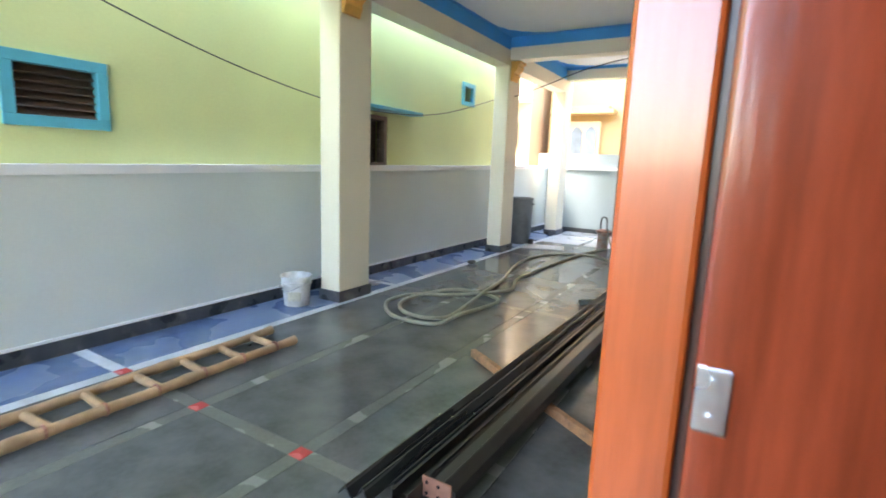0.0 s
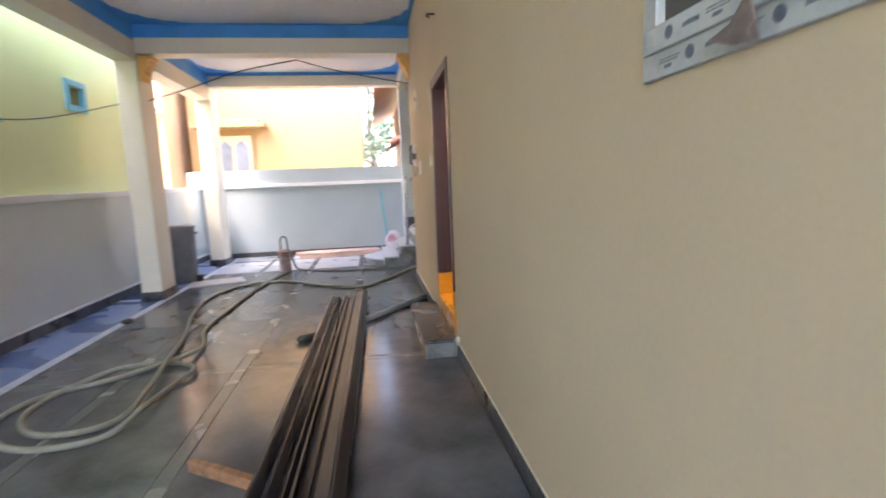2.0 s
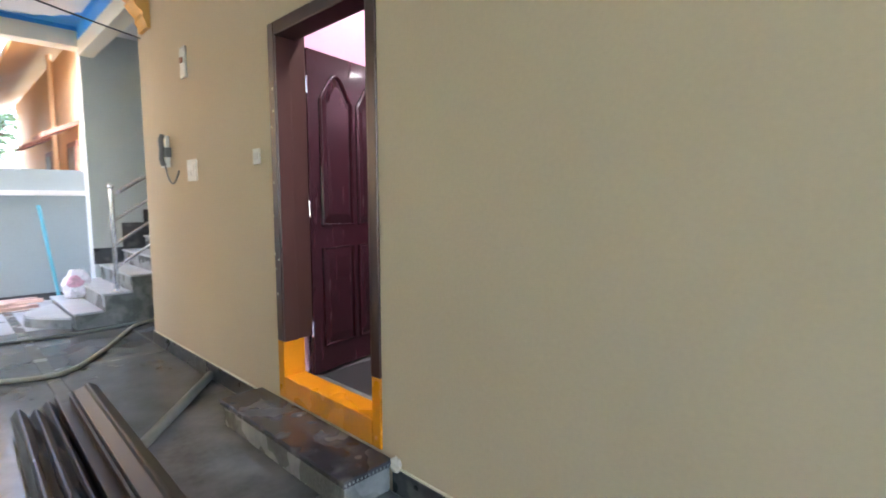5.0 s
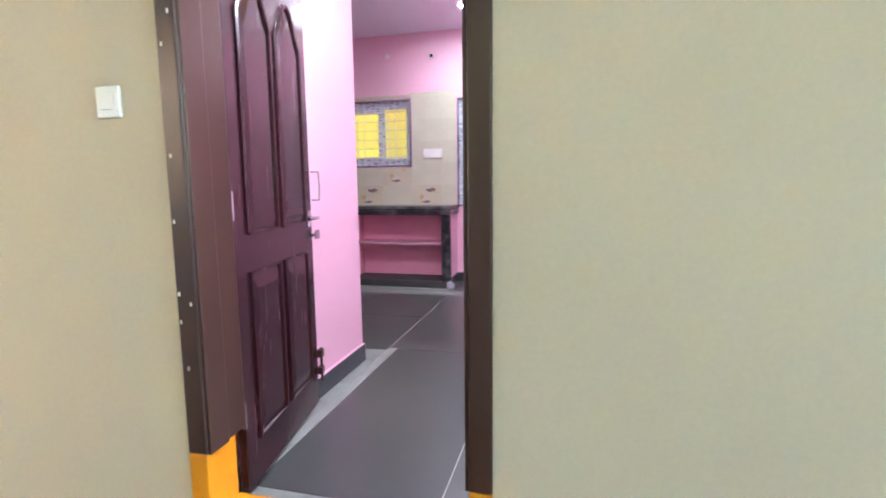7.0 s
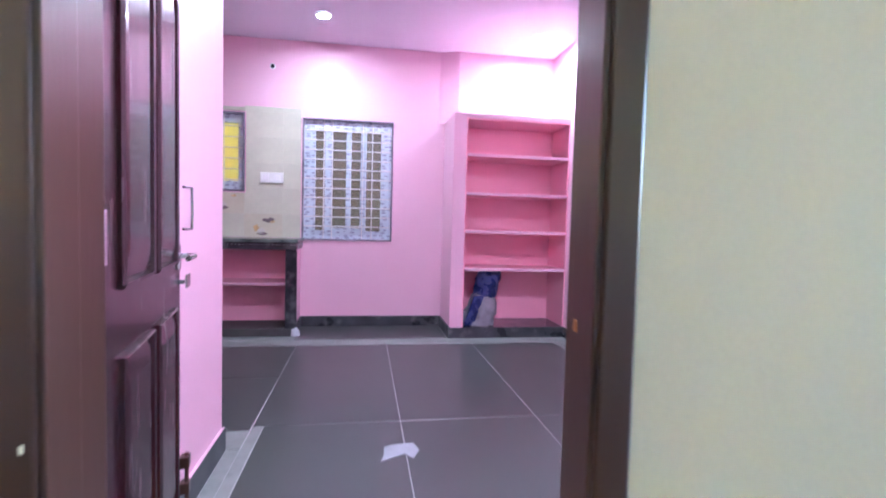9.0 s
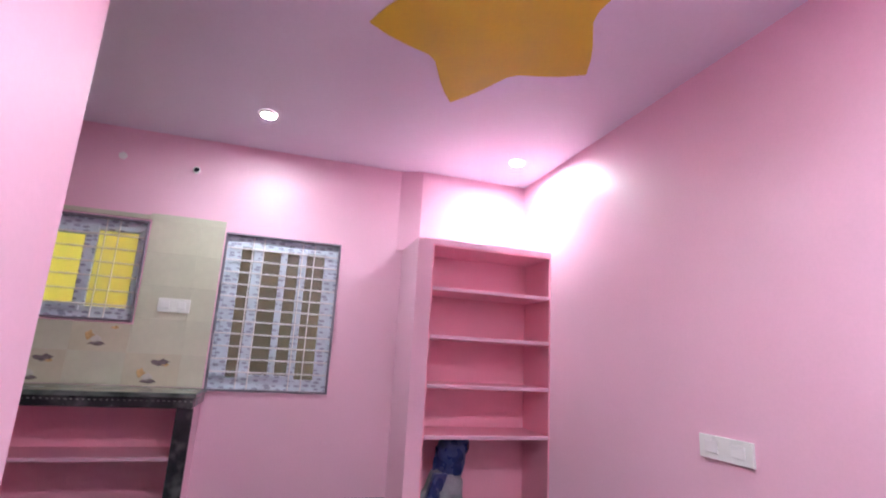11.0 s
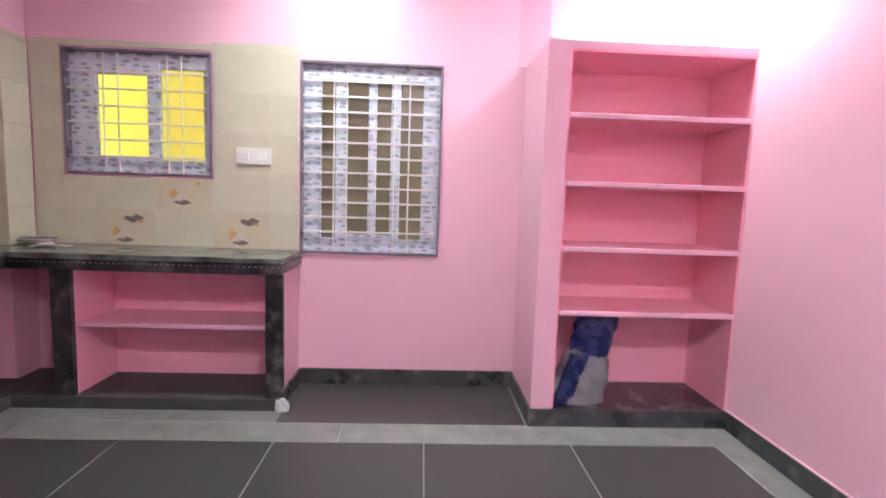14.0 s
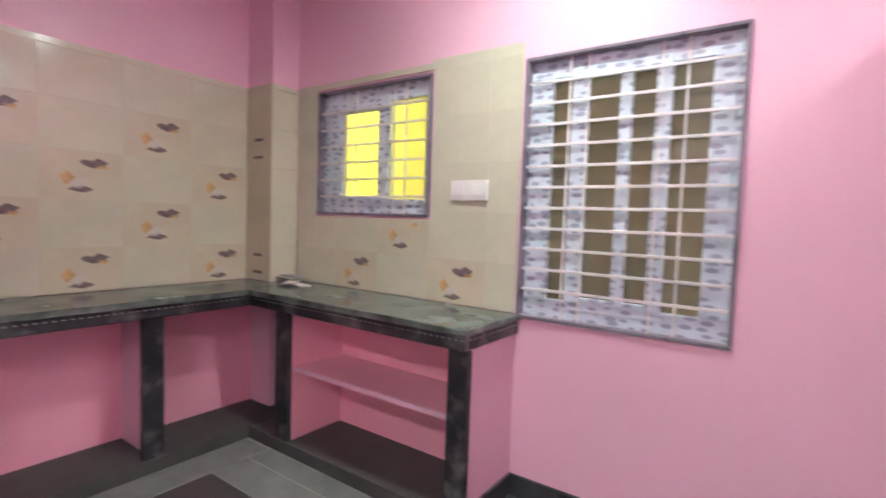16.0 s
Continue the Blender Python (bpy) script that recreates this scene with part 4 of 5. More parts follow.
    v.co = Vector((-3.35 + v.co.x * 0.07 * k, 5.86 + v.co.y * 0.05 * k, 0.025 + max(-0.025, v.co.z * 0.035 * k)))
solid("stone_lump", bm, STEEL, "dark lump of stone on the floor", "stone")
rng = random.Random(9)
for k in range(5):
    x, y, a = -3.72 + rng.uniform(-0.09, 0.09), 3.95 + rng.uniform(-0.12, 0.12), rng.uniform(0, 3)
    bm = bmesh.new()
    box(bm, -0.11, -0.022, 0, 0.11, 0.022, 0.006, bevel=0.001)
    bmesh.ops.rotate(bm, verts=bm.verts, cent=(0, 0, 0), matrix=Matrix.Rotation(0.5 + 0.3 * a, 3, 'Z'))
    bmesh.ops.translate(bm, vec=(x, y, 0.001 + 0.006 * k), verts=bm.verts)
    solid("wood_strip", bm, PAPER, "pale thin offcut strip on the floor", "offcut", group="offcuts by the pillar", at=(x, y, 0))
rng = random.Random(12)
for k in range(11):
    bm = bmesh.new()
    x0, x1 = -2.25 + rng.uniform(0, 0.35), -0.62 + rng.uniform(-0.35, 0.15)
    y, z = 10.30 + (k % 6) * 0.09 + rng.uniform(-0.02, 0.02), 0.001 + 0.05 * (k // 6)
    vs = box(bm, x0, y, z, x1, y + 0.075, z + 0.045, bevel=0.005)
    for v in bm.verts:
        v.co.y += (v.co.x - x0) * rng.choice((0.0, 0.01))
    solid("plank", bm, PINK_TIMBER, "pinkish sawn plank stacked by the boundary wall", "plank", group="stack of planks", at=(x0, y, z))


# ---- stairs in the yard corner ----
def stairs():
    p = thing("staircase", "stone staircase with pale treads and grey risers", "staircase", (0.5, 9.2, 0))
    bm = bmesh.new()
    out = [(-0.46, 9.78)] + [(-0.46 - 0.34 * math.sin(math.pi * k / 10), 9.78 - 1.1 * k / 10) for k in range(1, 10)] + [(-0.46, 8.68)]
    plate(bm, out, 0, 0.10)
    part("round_step", bm, STEP_STONE, p, "rounded low bottom step")
    bm = bmesh.new()
    plate(bm, [(x, y) for x, y in out], 0.10, 0.125)
    part("tread", bm, TREAD, p)
    for k in range(9):
        x0 = -0.44 + k * 0.27
        z = 0.18 * (k + 1)
        part_box("step", (x0, 8.57, 0, x0 + 0.27, 10.045, z - 0.025), STEP_STONE, p, bevel=0.003)
        part_box("tread", (x0 - 0.02, 8.55, z - 0.025, x0 + 0.2495, 10.045, z), TREAD, p, bevel=0.006)
    return p


stairs()


def railing():
    p = thing("stair_railing", "stainless steel stair railing with ball-topped post", "railing", (-0.03, 8.66, 0.36))
    bm = bmesh.new()
    tube(bm, [(-0.03, 8.66, 0.36), (-0.03, 8.66, 1.50)], 0.025, 14)
    part("post", bm, CHROME, p, smooth=True)
    bm = bmesh.new()
    bmesh.ops.create_icosphere(bm, subdivisions=3, radius=0.034)
    bmesh.ops.translate(bm, vec=(-0.03, 8.66, 1.53), verts=bm.verts)
    part("finial", bm, CHROME, p, smooth=True)
    bm = bmesh.new()
    lathe(bm, -0.03, 8.66, [(0.05, 0.36), (0.05, 0.368), (0.028, 0.385)], 18)
    part("foot", bm, CHROME, p, smooth=True)
    for k, z in enumerate((0.62, 0.88, 1.14, 1.42)):
        bm = bmesh.new()
        tube(bm, [(-0.03, 8.66, z), (1.75, 8.66, z + 1.78 * 0.667)], 0.016 if k < 3 else 0.024, 10)
        part("rail", bm, CHROME, p, smooth=True)
    bm = bmesh.new()
    tube(bm, [(1.05, 8.66, 1.08), (1.05, 8.66, 2.2)], 0.022, 12)
    part("post", bm, CHROME, p, smooth=True)
    return p


railing()
structure("baseboard_stair", [(0.031, 10.035, 0.54, 0.45, 10.049, 0.75)] + [(0.10 + 0.27 * k, 10.034, 0.54 + 0.18 * k, 0.37 + 0.27 * k, 10.0495, 0.90 + 0.18 * k) for k in range(1, 8)], SKIRT, "dark stepped skirting beside the stairs")


def lump(name, cx, cy, z0, sx, sy, h, mat, label, category, seed):
    """A soft crumpled bag."""
    bm = bmesh.new()
    bmesh.ops.create_icosphere(bm, subdivisions=5, radius=1.0)
    for v in bm.verts:
        q = v.co + Vector((seed, seed * 0.7, 0))
        k = 1 + 0.25 * noise.noise(q * 1.5) + 0.16 * noise.noise(q * 4.0) + 0.06 * noise.noise(q * 9)
        taper = 1 - 0.35 * max(0, v.co.z)
        v.co = Vector((cx + v.co.x * sx * k * taper, cy + v.co.y * sy * k * taper, z0 + max(0.0, (v.co.z * k + 0.85) * h / 1.85)))
    return solid(name, bm, mat, label, category, smooth=True, at=(cx, cy, z0))


lump("plastic_bag", -0.22, 9.68, 0.182, 0.15, 0.14, 0.36, BAG_WHITE, "crumpled white plastic bag on the bottom steps", "bag", 1.3)
lump("printed_bag", -0.27, 9.56, 0.33, 0.09, 0.06, 0.14, BAG_PINK, "pink printed plastic wrapper on the bag", "wrapper", 5.1)
bm = bmesh.new()
tube(bm, [(-0.28, 10.62, 0.0), (-0.40, 10.90, 1.32)], 0.022, 10)
solid("plastic_pipe", bm, TURQUOISE, "turquoise plastic pipe leaning on the boundary wall", "pipe", smooth=True, at=(-0.28, 10.62, 0))

# ---- overhead cables ----


def cable(pts, r, label):
    bm = bmesh.new()
    tube(bm, smooth_line(pts, 8), r, 6)
    return solid("cable", bm, WIRE, label, "cable", smooth=True)


cable([(-3.78, -0.8, 3.05), (-3.78, 0.6, 2.62), (-3.78, 1.9, 2.28), (-3.78, 3.2, 2.08), (-3.78, 4.3, 2.05), (-3.78, 5.6, 2.18), (-3.72, 7.3, 2.60)], 0.006, "thin black cable slung beside the pillars")
cable([(-3.43, 7.28, 2.62), (-2.9, 7.3, 2.78), (-2.3, 7.31, 2.98), (-1.6, 7.32, 3.12), (-1.52, 7.33, 3.14)], 0.008, "thin black cable tied to the beam")
cable([(-1.52, 7.33, 3.14), (-1.1, 7.33, 3.02), (-0.5, 7.34, 2.90), (-0.004, 7.36, 2.82)], 0.007, "thin black cable running to the house wall")

# ---- pink room: niche shelves, kitchen counter, tiles, windows ----
structure("wall_niche_lining", [(4.06, RIGHT_Y, ROOM_Z, 4.199, 3.4595, 2.2995), (3.641, RIGHT_Y + 0.0005, 0.365, 4.06, RIGHT_Y + 0.012, 2.2995), (3.641, 3.447, 0.365, 4.06, 3.4595, 2.2995), (3.641, RIGHT_Y + 0.012, 2.287, 4.06, 3.447, 2.2995)], PINK_DEEP, "deep pink lining of the shelf niche")
structure("floor_niche", [(3.632, RIGHT_Y, ROOM_Z, 4.06, 3.4595, 0.378)], GRANITE, "dark granite plinth of the shelf niche")
for z in (1.965, 1.612, 1.265, 0.916):
    shelf = thing("niche_shelf", "thin pink painted shelf slab in the niche", "shelf", (3.85, 2.95, z), "niche shelves")
    part_box("board", (3.642, RIGHT_Y + 0.0125, z - 0.013, 4.059, 3.4465, z + 0.013), PINK_DEEP, shelf, bevel=0.002)
    # lighter pink strip paints the light caught by the shelf edge
    part_box("front_edge", (3.632, RIGHT_Y + 0.0125, z - 0.013, 3.6415, 3.4465, z + 0.013), PINK, shelf, "front edge, paler pink for the light it catches", bevel=0.003)


def sack():
    p = thing("cement_sack", "crumpled blue and grey sack leaning in the niche", "sack", (3.80, 3.28, 0.378))
    for name, prof, mat, label, seed in (("lower", [(0.155, 0.0), (0.15, 0.10), (0.12, 0.22), (0.085, 0.30)], SACK_GREY, "grey woven lower part", 2.0), ("upper", [(0.10, 0.26), (0.10, 0.36), (0.115, 0.44), (0.09, 0.51), (0.03, 0.525)], SACK_BLUE, "shiny blue upper part", 7.0)):
        bm = bmesh.new()
        dense = []
        for (r0, z0), (r1, z1) in zip(prof, prof[1:]):
            dense += [(r0 + (r1 - r0) * k / 6, z0 + (z1 - z0) * k / 6) for k in range(6)]
        dense.append(prof[-1])
        lathe(bm, 0, 0, dense, 40)
        for v in bm.verts:
            q = v.co * 9 + Vector((seed, 0, 0))
            k = 1 + 0.20 * noise.noise(q) + 0.10 * noise.noise(q * 2.7)
            v.co = Vector((3.80 + v.co.x * 0.72 * k, 3.275 - v.co.z * 0.22 + v.co.y * k * 1.12, 0.3785 + v.co.z))
        part(name, bm, mat, p, label, True)
    bm = bmesh.new()
    vs = box(bm, 3.70, 3.33, 0.3785, 3.76, 3.43, 0.66, bevel=0.01)
    for v in bm.verts:
        v.co.y -= (v.co.z - 0.3785) * 0.35
        v.co.x += 0.02 * noise.noise(v.co * 9)
    part("fold", bm, SACK_BLUE, p, "dark blue folded edge")


sack()

CT = 1.155


def counter_top():
    p = thing("kitchen_worktop", "black granite L-shaped kitchen worktop with moulded edge", "worktop", (3.9, 6.0, CT))
    bm = bmesh.new()
    plate(bm, [(3.735, 4.955), (4.199, 4.955), (4.199, 6.619), (4.009, 6.619), (4.009, 6.879), (1.535, 6.879), (1.535, 6.425), (3.735, 6.425)], CT - 0.03, CT)
    bmesh.ops.bevel(bm, geom=[e for e in bm.edges if abs(e.verts[0].co.z - e.verts[1].co.z) < 0.001], offset=0.006, segments=2, affect='EDGES', profile=0.5)
    part("slab", bm, M("dusty_black_worktop", (0.05, 0.06, 0.055), 0.2, var=0.4, scale=4, fine=60, bump=0.02, stain=(0.17, 0.20, 0.18), stain_at=0.5), p)
    for d in ((3.748, 4.968, CT - 0.095, 3.79, 6.438, CT - 0.031), (1.535, 6.438, CT - 0.095, 3.79, 6.48, CT - 0.031), (3.79, 4.968, CT - 0.095, 4.199, 5.0, CT - 0.031)):
        part_box("edge_band", d, GRANITE, p, "black moulded edge band", bevel=0.008)
    for k in range(46):
        y = 4.975 + k * 0.0315
        part_box("edge_dash", (3.7455, y, CT - 0.052, 3.7475, y + 0.014, CT - 0.047), STEP_STONE, p, bevel=0)
    for k in range(34):
        x = 3.70 - k * 0.0315
        part_box("edge_dash", (x, 6.4345, CT - 0.052, x + 0.014, 6.4375, CT - 0.047), STEP_STONE, p, bevel=0)
    for k in range(13):
        x = 3.78 + k * 0.0315
        part_box("edge_dash", (x, 4.9645, CT - 0.052, x + 0.014, 4.9675, CT - 0.047), STEP_STONE, p, bevel=0)


counter_top()


def counter_base():
    p = thing("kitchen_counter", "pink plastered counter base with black stone posts", "counter", (3.9, 6.0, ROOM_Z))
    zt = CT - 0.096
    pl = 0.352
    part_box("plinth", (3.765, 4.985, ROOM_Z, 4.199, 6.46, pl), PLINTH, p, "dark dusty granite plinth", bevel=0.004)
    part_box("plinth", (1.535, 6.46, ROOM_Z, 4.199, 6.879, pl), PLINTH, p, "dark dusty granite plinth", bevel=0.004)
    part_box("end_wall", (3.80, 4.985, pl, 4.199, 5.045, zt), PINK, p, bevel=0.002)
    part_box("side_wall", (3.8005, 6.115, pl, 4.199, 6.165, zt), PINK_DEEP, p, bevel=0.002)
    part_box("back_panel", (4.15, 5.045, pl, 4.199, 6.115, zt), PINK_DEEP, p, "deep pink back of the recess", bevel=0)
    part_box("shelf", (3.812, 5.0455, 0.738, 4.15, 6.1145, 0.762), PINK_DEEP, p, "thin deep pink shelf", bevel=0.002)
    # edge strip in lighter pink, as if catching the room light
    part_box("shelf_edge", (3.801, 5.0655, 0.738, 3.8115, 6.1145, 0.762), PINK, p, "front edge, paler pink for the light it catches", bevel=0.003)
    part_box("post", (3.768, 4.965, pl - 0.03, 3.80, 5.065, zt), GRANITE, p, "black granite post", bevel=0.004)
    part_box("post", (3.768, 6.115, pl, 3.80, 6.225, zt), GRANITE, p, "black granite post", bevel=0.004)
    part_box("end_wall", (3.25, 6.50, pl, 3.30, 6.83, zt), PINK, p, bevel=0.002)
    part_box("back_panel", (1.535, 6.83, pl, 4.15, 6.879, zt), PINK_DEEP, p, "deep pink back of the recess", bevel=0)
    part_box("post", (3.205, 6.465, pl, 3.305, 6.50, zt), GRANITE, p, "black granite post", bevel=0.004)
    part_box("end_wall", (2.25, 6.50, pl, 2.30, 6.83, zt), PINK, p, bevel=0.002)
    part_box("post", (2.22, 6.465, pl, 2.32, 6.50, zt), GRANITE, p, "black granite post", bevel=0.004)
    bm = bmesh.new()
    bmesh.ops.create_icosphere(bm, subdivisions=3, radius=1.0)
    for v in bm.verts:
        k = 1 + 0.4 * noise.noise(v.co * 2.6)
        v.co = Vector((3.772 + v.co.x * 0.018 * k, 4.972 + v.co.y * 0.040 * k, max(ROOM_Z, ROOM_Z + 0.02 + v.co.z * 0.055 * k)))
    part("plaster_foot", bm, STRIP_WHITE, p, "rough pale plaster at the foot")


counter_base()
for k in range(6):
    bm = bmesh.new()
    rng = random.Random(30 + k)
    box(bm, -0.09, -0.035, 0, 0.09, 0.035, 0.007, bevel=0.002)
    bmesh.ops.rotate(bm, verts=bm.verts, cent=(0, 0, 0), matrix=Matrix.Rotation(rng.uniform(0.6, 2.2), 3, 'Z'))
    c = (4.06 + rng.uniform(-0.05, 0.05), 6.47 + rng.uniform(-0.09, 0.08), CT + 0.001 + 0.0075 * k)
    bmesh.ops.translate(bm, vec=c, verts=bm.verts)
    solid("tile_offcut", bm, PAPER if k % 2 else PLASTER, "pale tile offcut lying on the worktop", "offcut", group="offcuts on the worktop", at=c)


def grille_window(name, label, y0, y1, z0, z1, posts, rails_z, bars_y, bars_z, glass, panes):
    """Barred window in the back wall: granite reveal, film-covered frame, panes, bars."""
    p = thing(name, label, "window", (BACK_X, (y0 + y1) / 2, z0))
    r, e = 0.012, 0.003
    for d in ((BACK_X - 0.014, y0 - r, z0 - r, BACK_X + 0.15, y1 + r, z0 + e), (BACK_X - 0.014, y0 - r, z1 - e, BACK_X + 0.15, y1 + r, z1 + r), (BACK_X - 0.014, y0 - r, z0 + e, BACK_X + 0.15, y0 + e, z1 - e), (BACK_X - 0.014, y1 - e, z0 + e, BACK_X + 0.15, y1 + r, z1 - e)):
        part_box("reveal", d, REVEAL, p, "dark granite reveal", bevel=0.003)
    f = 0.055
    lower = 0.085
    for d in ((BACK_X + 0.03, y0, z0, BACK_X + 0.09, y1, z0 + lower), (BACK_X + 0.03, y0, z1 - f - 0.03, BACK_X + 0.09, y1, z1), (BACK_X + 0.03, y0, z0 + lower, BACK_X + 0.09, y0 + f, z1 - f - 0.03), (BACK_X + 0.03, y1 - f, z0 + lower, BACK_X + 0.09, y1, z1 - f - 0.03)):
        part_box("window_frame", d, FILM_IN, p, "pale printed film on the frame", bevel=0.004)
    for a, b in posts:
        part_box("sash_stile", (BACK_X + 0.022, a, z0 + lower, BACK_X + 0.052, b, z1 - f), FILM_IN, p, bevel=0.004)
    for a, b, c, d in rails_z:
        part_box("sash_rail", (BACK_X + 0.0235, a, c, BACK_X + 0.0505, b, d), FILM_IN, p, bevel=0.004)
    for a, b in panes:
        g = part_box("pane", (BACK_X + 0.060, a, z0 + lower, BACK_X + 0.065, b, z1 - f - 0.03), glass, p, bevel=0)
        g.visible_shadow = False
    for y in bars_y:
        bm = bmesh.new()
        tube(bm, [(BACK_X + 0.0155, y, z0 + 0.002), (BACK_X + 0.0155, y, z1 - 0.002)], 0.005, 8)
        part("bar", bm, GRILLE, p, smooth=True)
    for z in bars_z:
        part_box("bar", (BACK_X + 0.001, y0 + 0.004, z - 0.006, BACK_X + 0.0105, y1 - 0.004, z + 0.006), GRILLE, p, bevel=0.002)
    return p


def u2(u):
    return W2Y1 - u * (W2Y1 - W2Y0)


def u1(u):
    return W1Y1 - u * (W1Y1 - W1Y0)


grille_window("tall_window", "tall barred window in printed protective film", W2Y0, W2Y1, W2Z0, W2Z1,
              [(u2(0.13), u2(0.03)), (u2(0.32), u2(0.235)), (u2(0.535), u2(0.475)), (u2(0.71), u2(0.64)), (u2(0.97), u2(0.875))],
              [(u2(0.71), u2(0.25), W2Z1 - 0.10, W2Z1 - 0.052), (u2(0.71), u2(0.25), W2Z0 + 0.05, W2Z0 + 0.11)],
              [u2(0.225), u2(0.32), u2(0.665), u2(0.775)], [W2Z1 - (0.088 + 0.0803 * k) * (W2Z1 - W2Z0) for k in range(11)], GLASS_DUSTY, [(W2Y0 + 0.055, W2Y1 - 0.055)])
grille_window("small_window", "small barred window in printed film with yellow light behind", W1Y0, W1Y1, W1Z0, W1Z1,
              [(u1(0.19), u1(0.04)), (u1(0.635), u1(0.545)), (u1(0.985), u1(0.955))],
              [(u1(0.60), u1(0.07), W1Z1 - 0.13, W1Z1 - 0.07), (u1(0.60), u1(0.07), W1Z0 + 0.05, W1Z0 + 0.10)],
              [u1(0.245), u1(0.345), u1(0.69), u1(0.79)], [W1Z1 - (0.165 + 0.14 * k) * (W1Z1 - W1Z0) for k in range(6)], GLASS_YELLOW, [(W1Y0 + 0.055, W1Y1 - 0.055)])


# wall tiles: pale field tiles, and tan ones with a teapot-and-cup motif
def blob(n, a, b, seed):
    rng = random.Random(seed)
    return [(a * (1 + rng.uniform(-0.3, 0.3)) * math.cos(2 * math.pi * k / n), b * (1 + rng.uniform(-0.45, 0.45)) * math.sin(2 * math.pi * k / n)) for k in range(n)]


def motif_meshes():
    out = []
    for name, mat, outline, c in (("pot", MOTIF_DARK, blob(14, 0.062, 0.024, 1), (0.05, 0.062)), ("fruit", MOTIF_ORANGE, blob(10, 0.026, 0.028, 2), (-0.065, -0.012)), ("cup", MOTIF_WHITE, blob(12, 0.034, 0.024, 3), (-0.015, -0.040)), ("saucer", MOTIF_DARK, blob(14, 0.056, 0.014, 4), (-0.01, -0.068)), ("stem", MOTIF_ORANGE, blob(9, 0.022, 0.010, 5), (0.085, 0.045))):
        bm = bmesh.new()
        plate(bm, [(c[0] + x, c[1] + y) for x, y in outline], 0.0, 0.0012)
        out.append((name, mesh_of(name, bm, mat)))
    return out


MOTIFS = motif_meshes()
TW, TH = 0.358, 0.243


def tile_wall(name, label, turn, u_at, cols, rows_z, keep, motif):
    """Tiles on a wall. turn: matrix from (across, up, out) to the world."""
    holder = thing(name, label, "tiled wall", turn @ Vector((u_at, CT, 0)))
    base = turn @ Vector((u_at, CT, 0))
    shared = {}
    for i, u in enumerate(cols):
        for j, z in enumerate(rows_z):
            for a, b, c, d in keep(u, z):
                tan = (i, j) in motif
                key = (round(b - a, 3), round(d - c, 3), tan)
                if key not in shared:
                    bm = bmesh.new()
                    box(bm, -(b - a) / 2 + 0.0002, -(d - c) / 2 + 0.0002, 0.0, (b - a) / 2 - 0.0002, (d - c) / 2 - 0.0002, 0.008, bevel=0.0004, seg=1)
                    shared[key] = mesh_of("tile", bm, TILE_TAN if tan else TILE)
                t = new("tile", shared[key])
                t.parent = holder
                m = turn @ Matrix.Translation(((a + b) / 2, (c + d) / 2, 0.001))
                t.matrix_basis = Matrix.Translation(-base) @ m
                if tan and d - c > 0.1 and b - a > 0.2:
                    for mn, me in MOTIFS:
                        if z + max(v.co.y for v in me.vertices) > d:
                            continue
                        o = new(mn, me)
                        o.parent = t
                        o.matrix_basis = Matrix.Translation((0, z - (c + d) / 2, 0.0081))
    return holder


def clip(a, b, c, d, holes):
    """Parts of a tile outside rectangular holes."""
    parts = [(a, b, c, d)]
    for h0, h1, k0, k1 in holes:
        nxt = []
        for (p, q, r, s) in parts:
            if q <= h0 or p >= h1 or s <= k0 or r >= k1:
                nxt.append((p, q, r, s))
                continue
            if p < h0:
                nxt.append((p, h0, r, s))
            if q > h1:
                nxt.append((h1, q, r, s))
            if r < k0:
                nxt.append((max(p, h0), min(q, h1), r, k0))
            if s > k1:
                nxt.append((max(p, h0), min(q, h1), k1, s))
        parts = nxt
    return [t for t in parts if t[1] - t[0] > 0.012 and t[3] - t[2] > 0.012]


# back wall: across = -y, up = z, out = -x
BACK = Matrix(((0, 0, -1, BACK_X - 0.0005), (-1, 0, 0, 0), (0, 1, 0, 0), (0, 0, 0, 1)))
END = Matrix(((1, 0, 0, 0), (0, 0, -1, LEFT_Y - 0.0005), (0, 1, 0, 0), (0, 0, 0, 1)))
rz = [1.26 + TH * k for k in range(6)]


def keep_back(u, z):
    a, b, c, d = u - TW / 2, u + TW / 2, max(z - TH / 2, CT + 0.002), min(z + TH / 2, 2.405)
    a, b = max(a, -6.615), min(b, -4.992)
    if b - a < 0.02 or d - c < 0.02:
        return []
    r = 0.025
    holes = [(-W1Y1 - r, -W1Y0 + r, W1Z0 - r, W1Z1 + r)]
    if c > 2.34:
        return clip(max(a, -5.52), b, c, d, holes) if b > -5.50 else clip(a, b, c, min(d, 2.39), holes)
    return clip(a, b, c, d, holes)


def keep_end(u, z):
    a, b, c, d = max(u - TW / 2, 1.54), min(u + TW / 2, 4.008), max(z - TH / 2, CT + 0.002), min(z + TH / 2, 2.385)
    return [(a, b, c, d)] if b - a > 0.02 and d - c > 0.02 else []


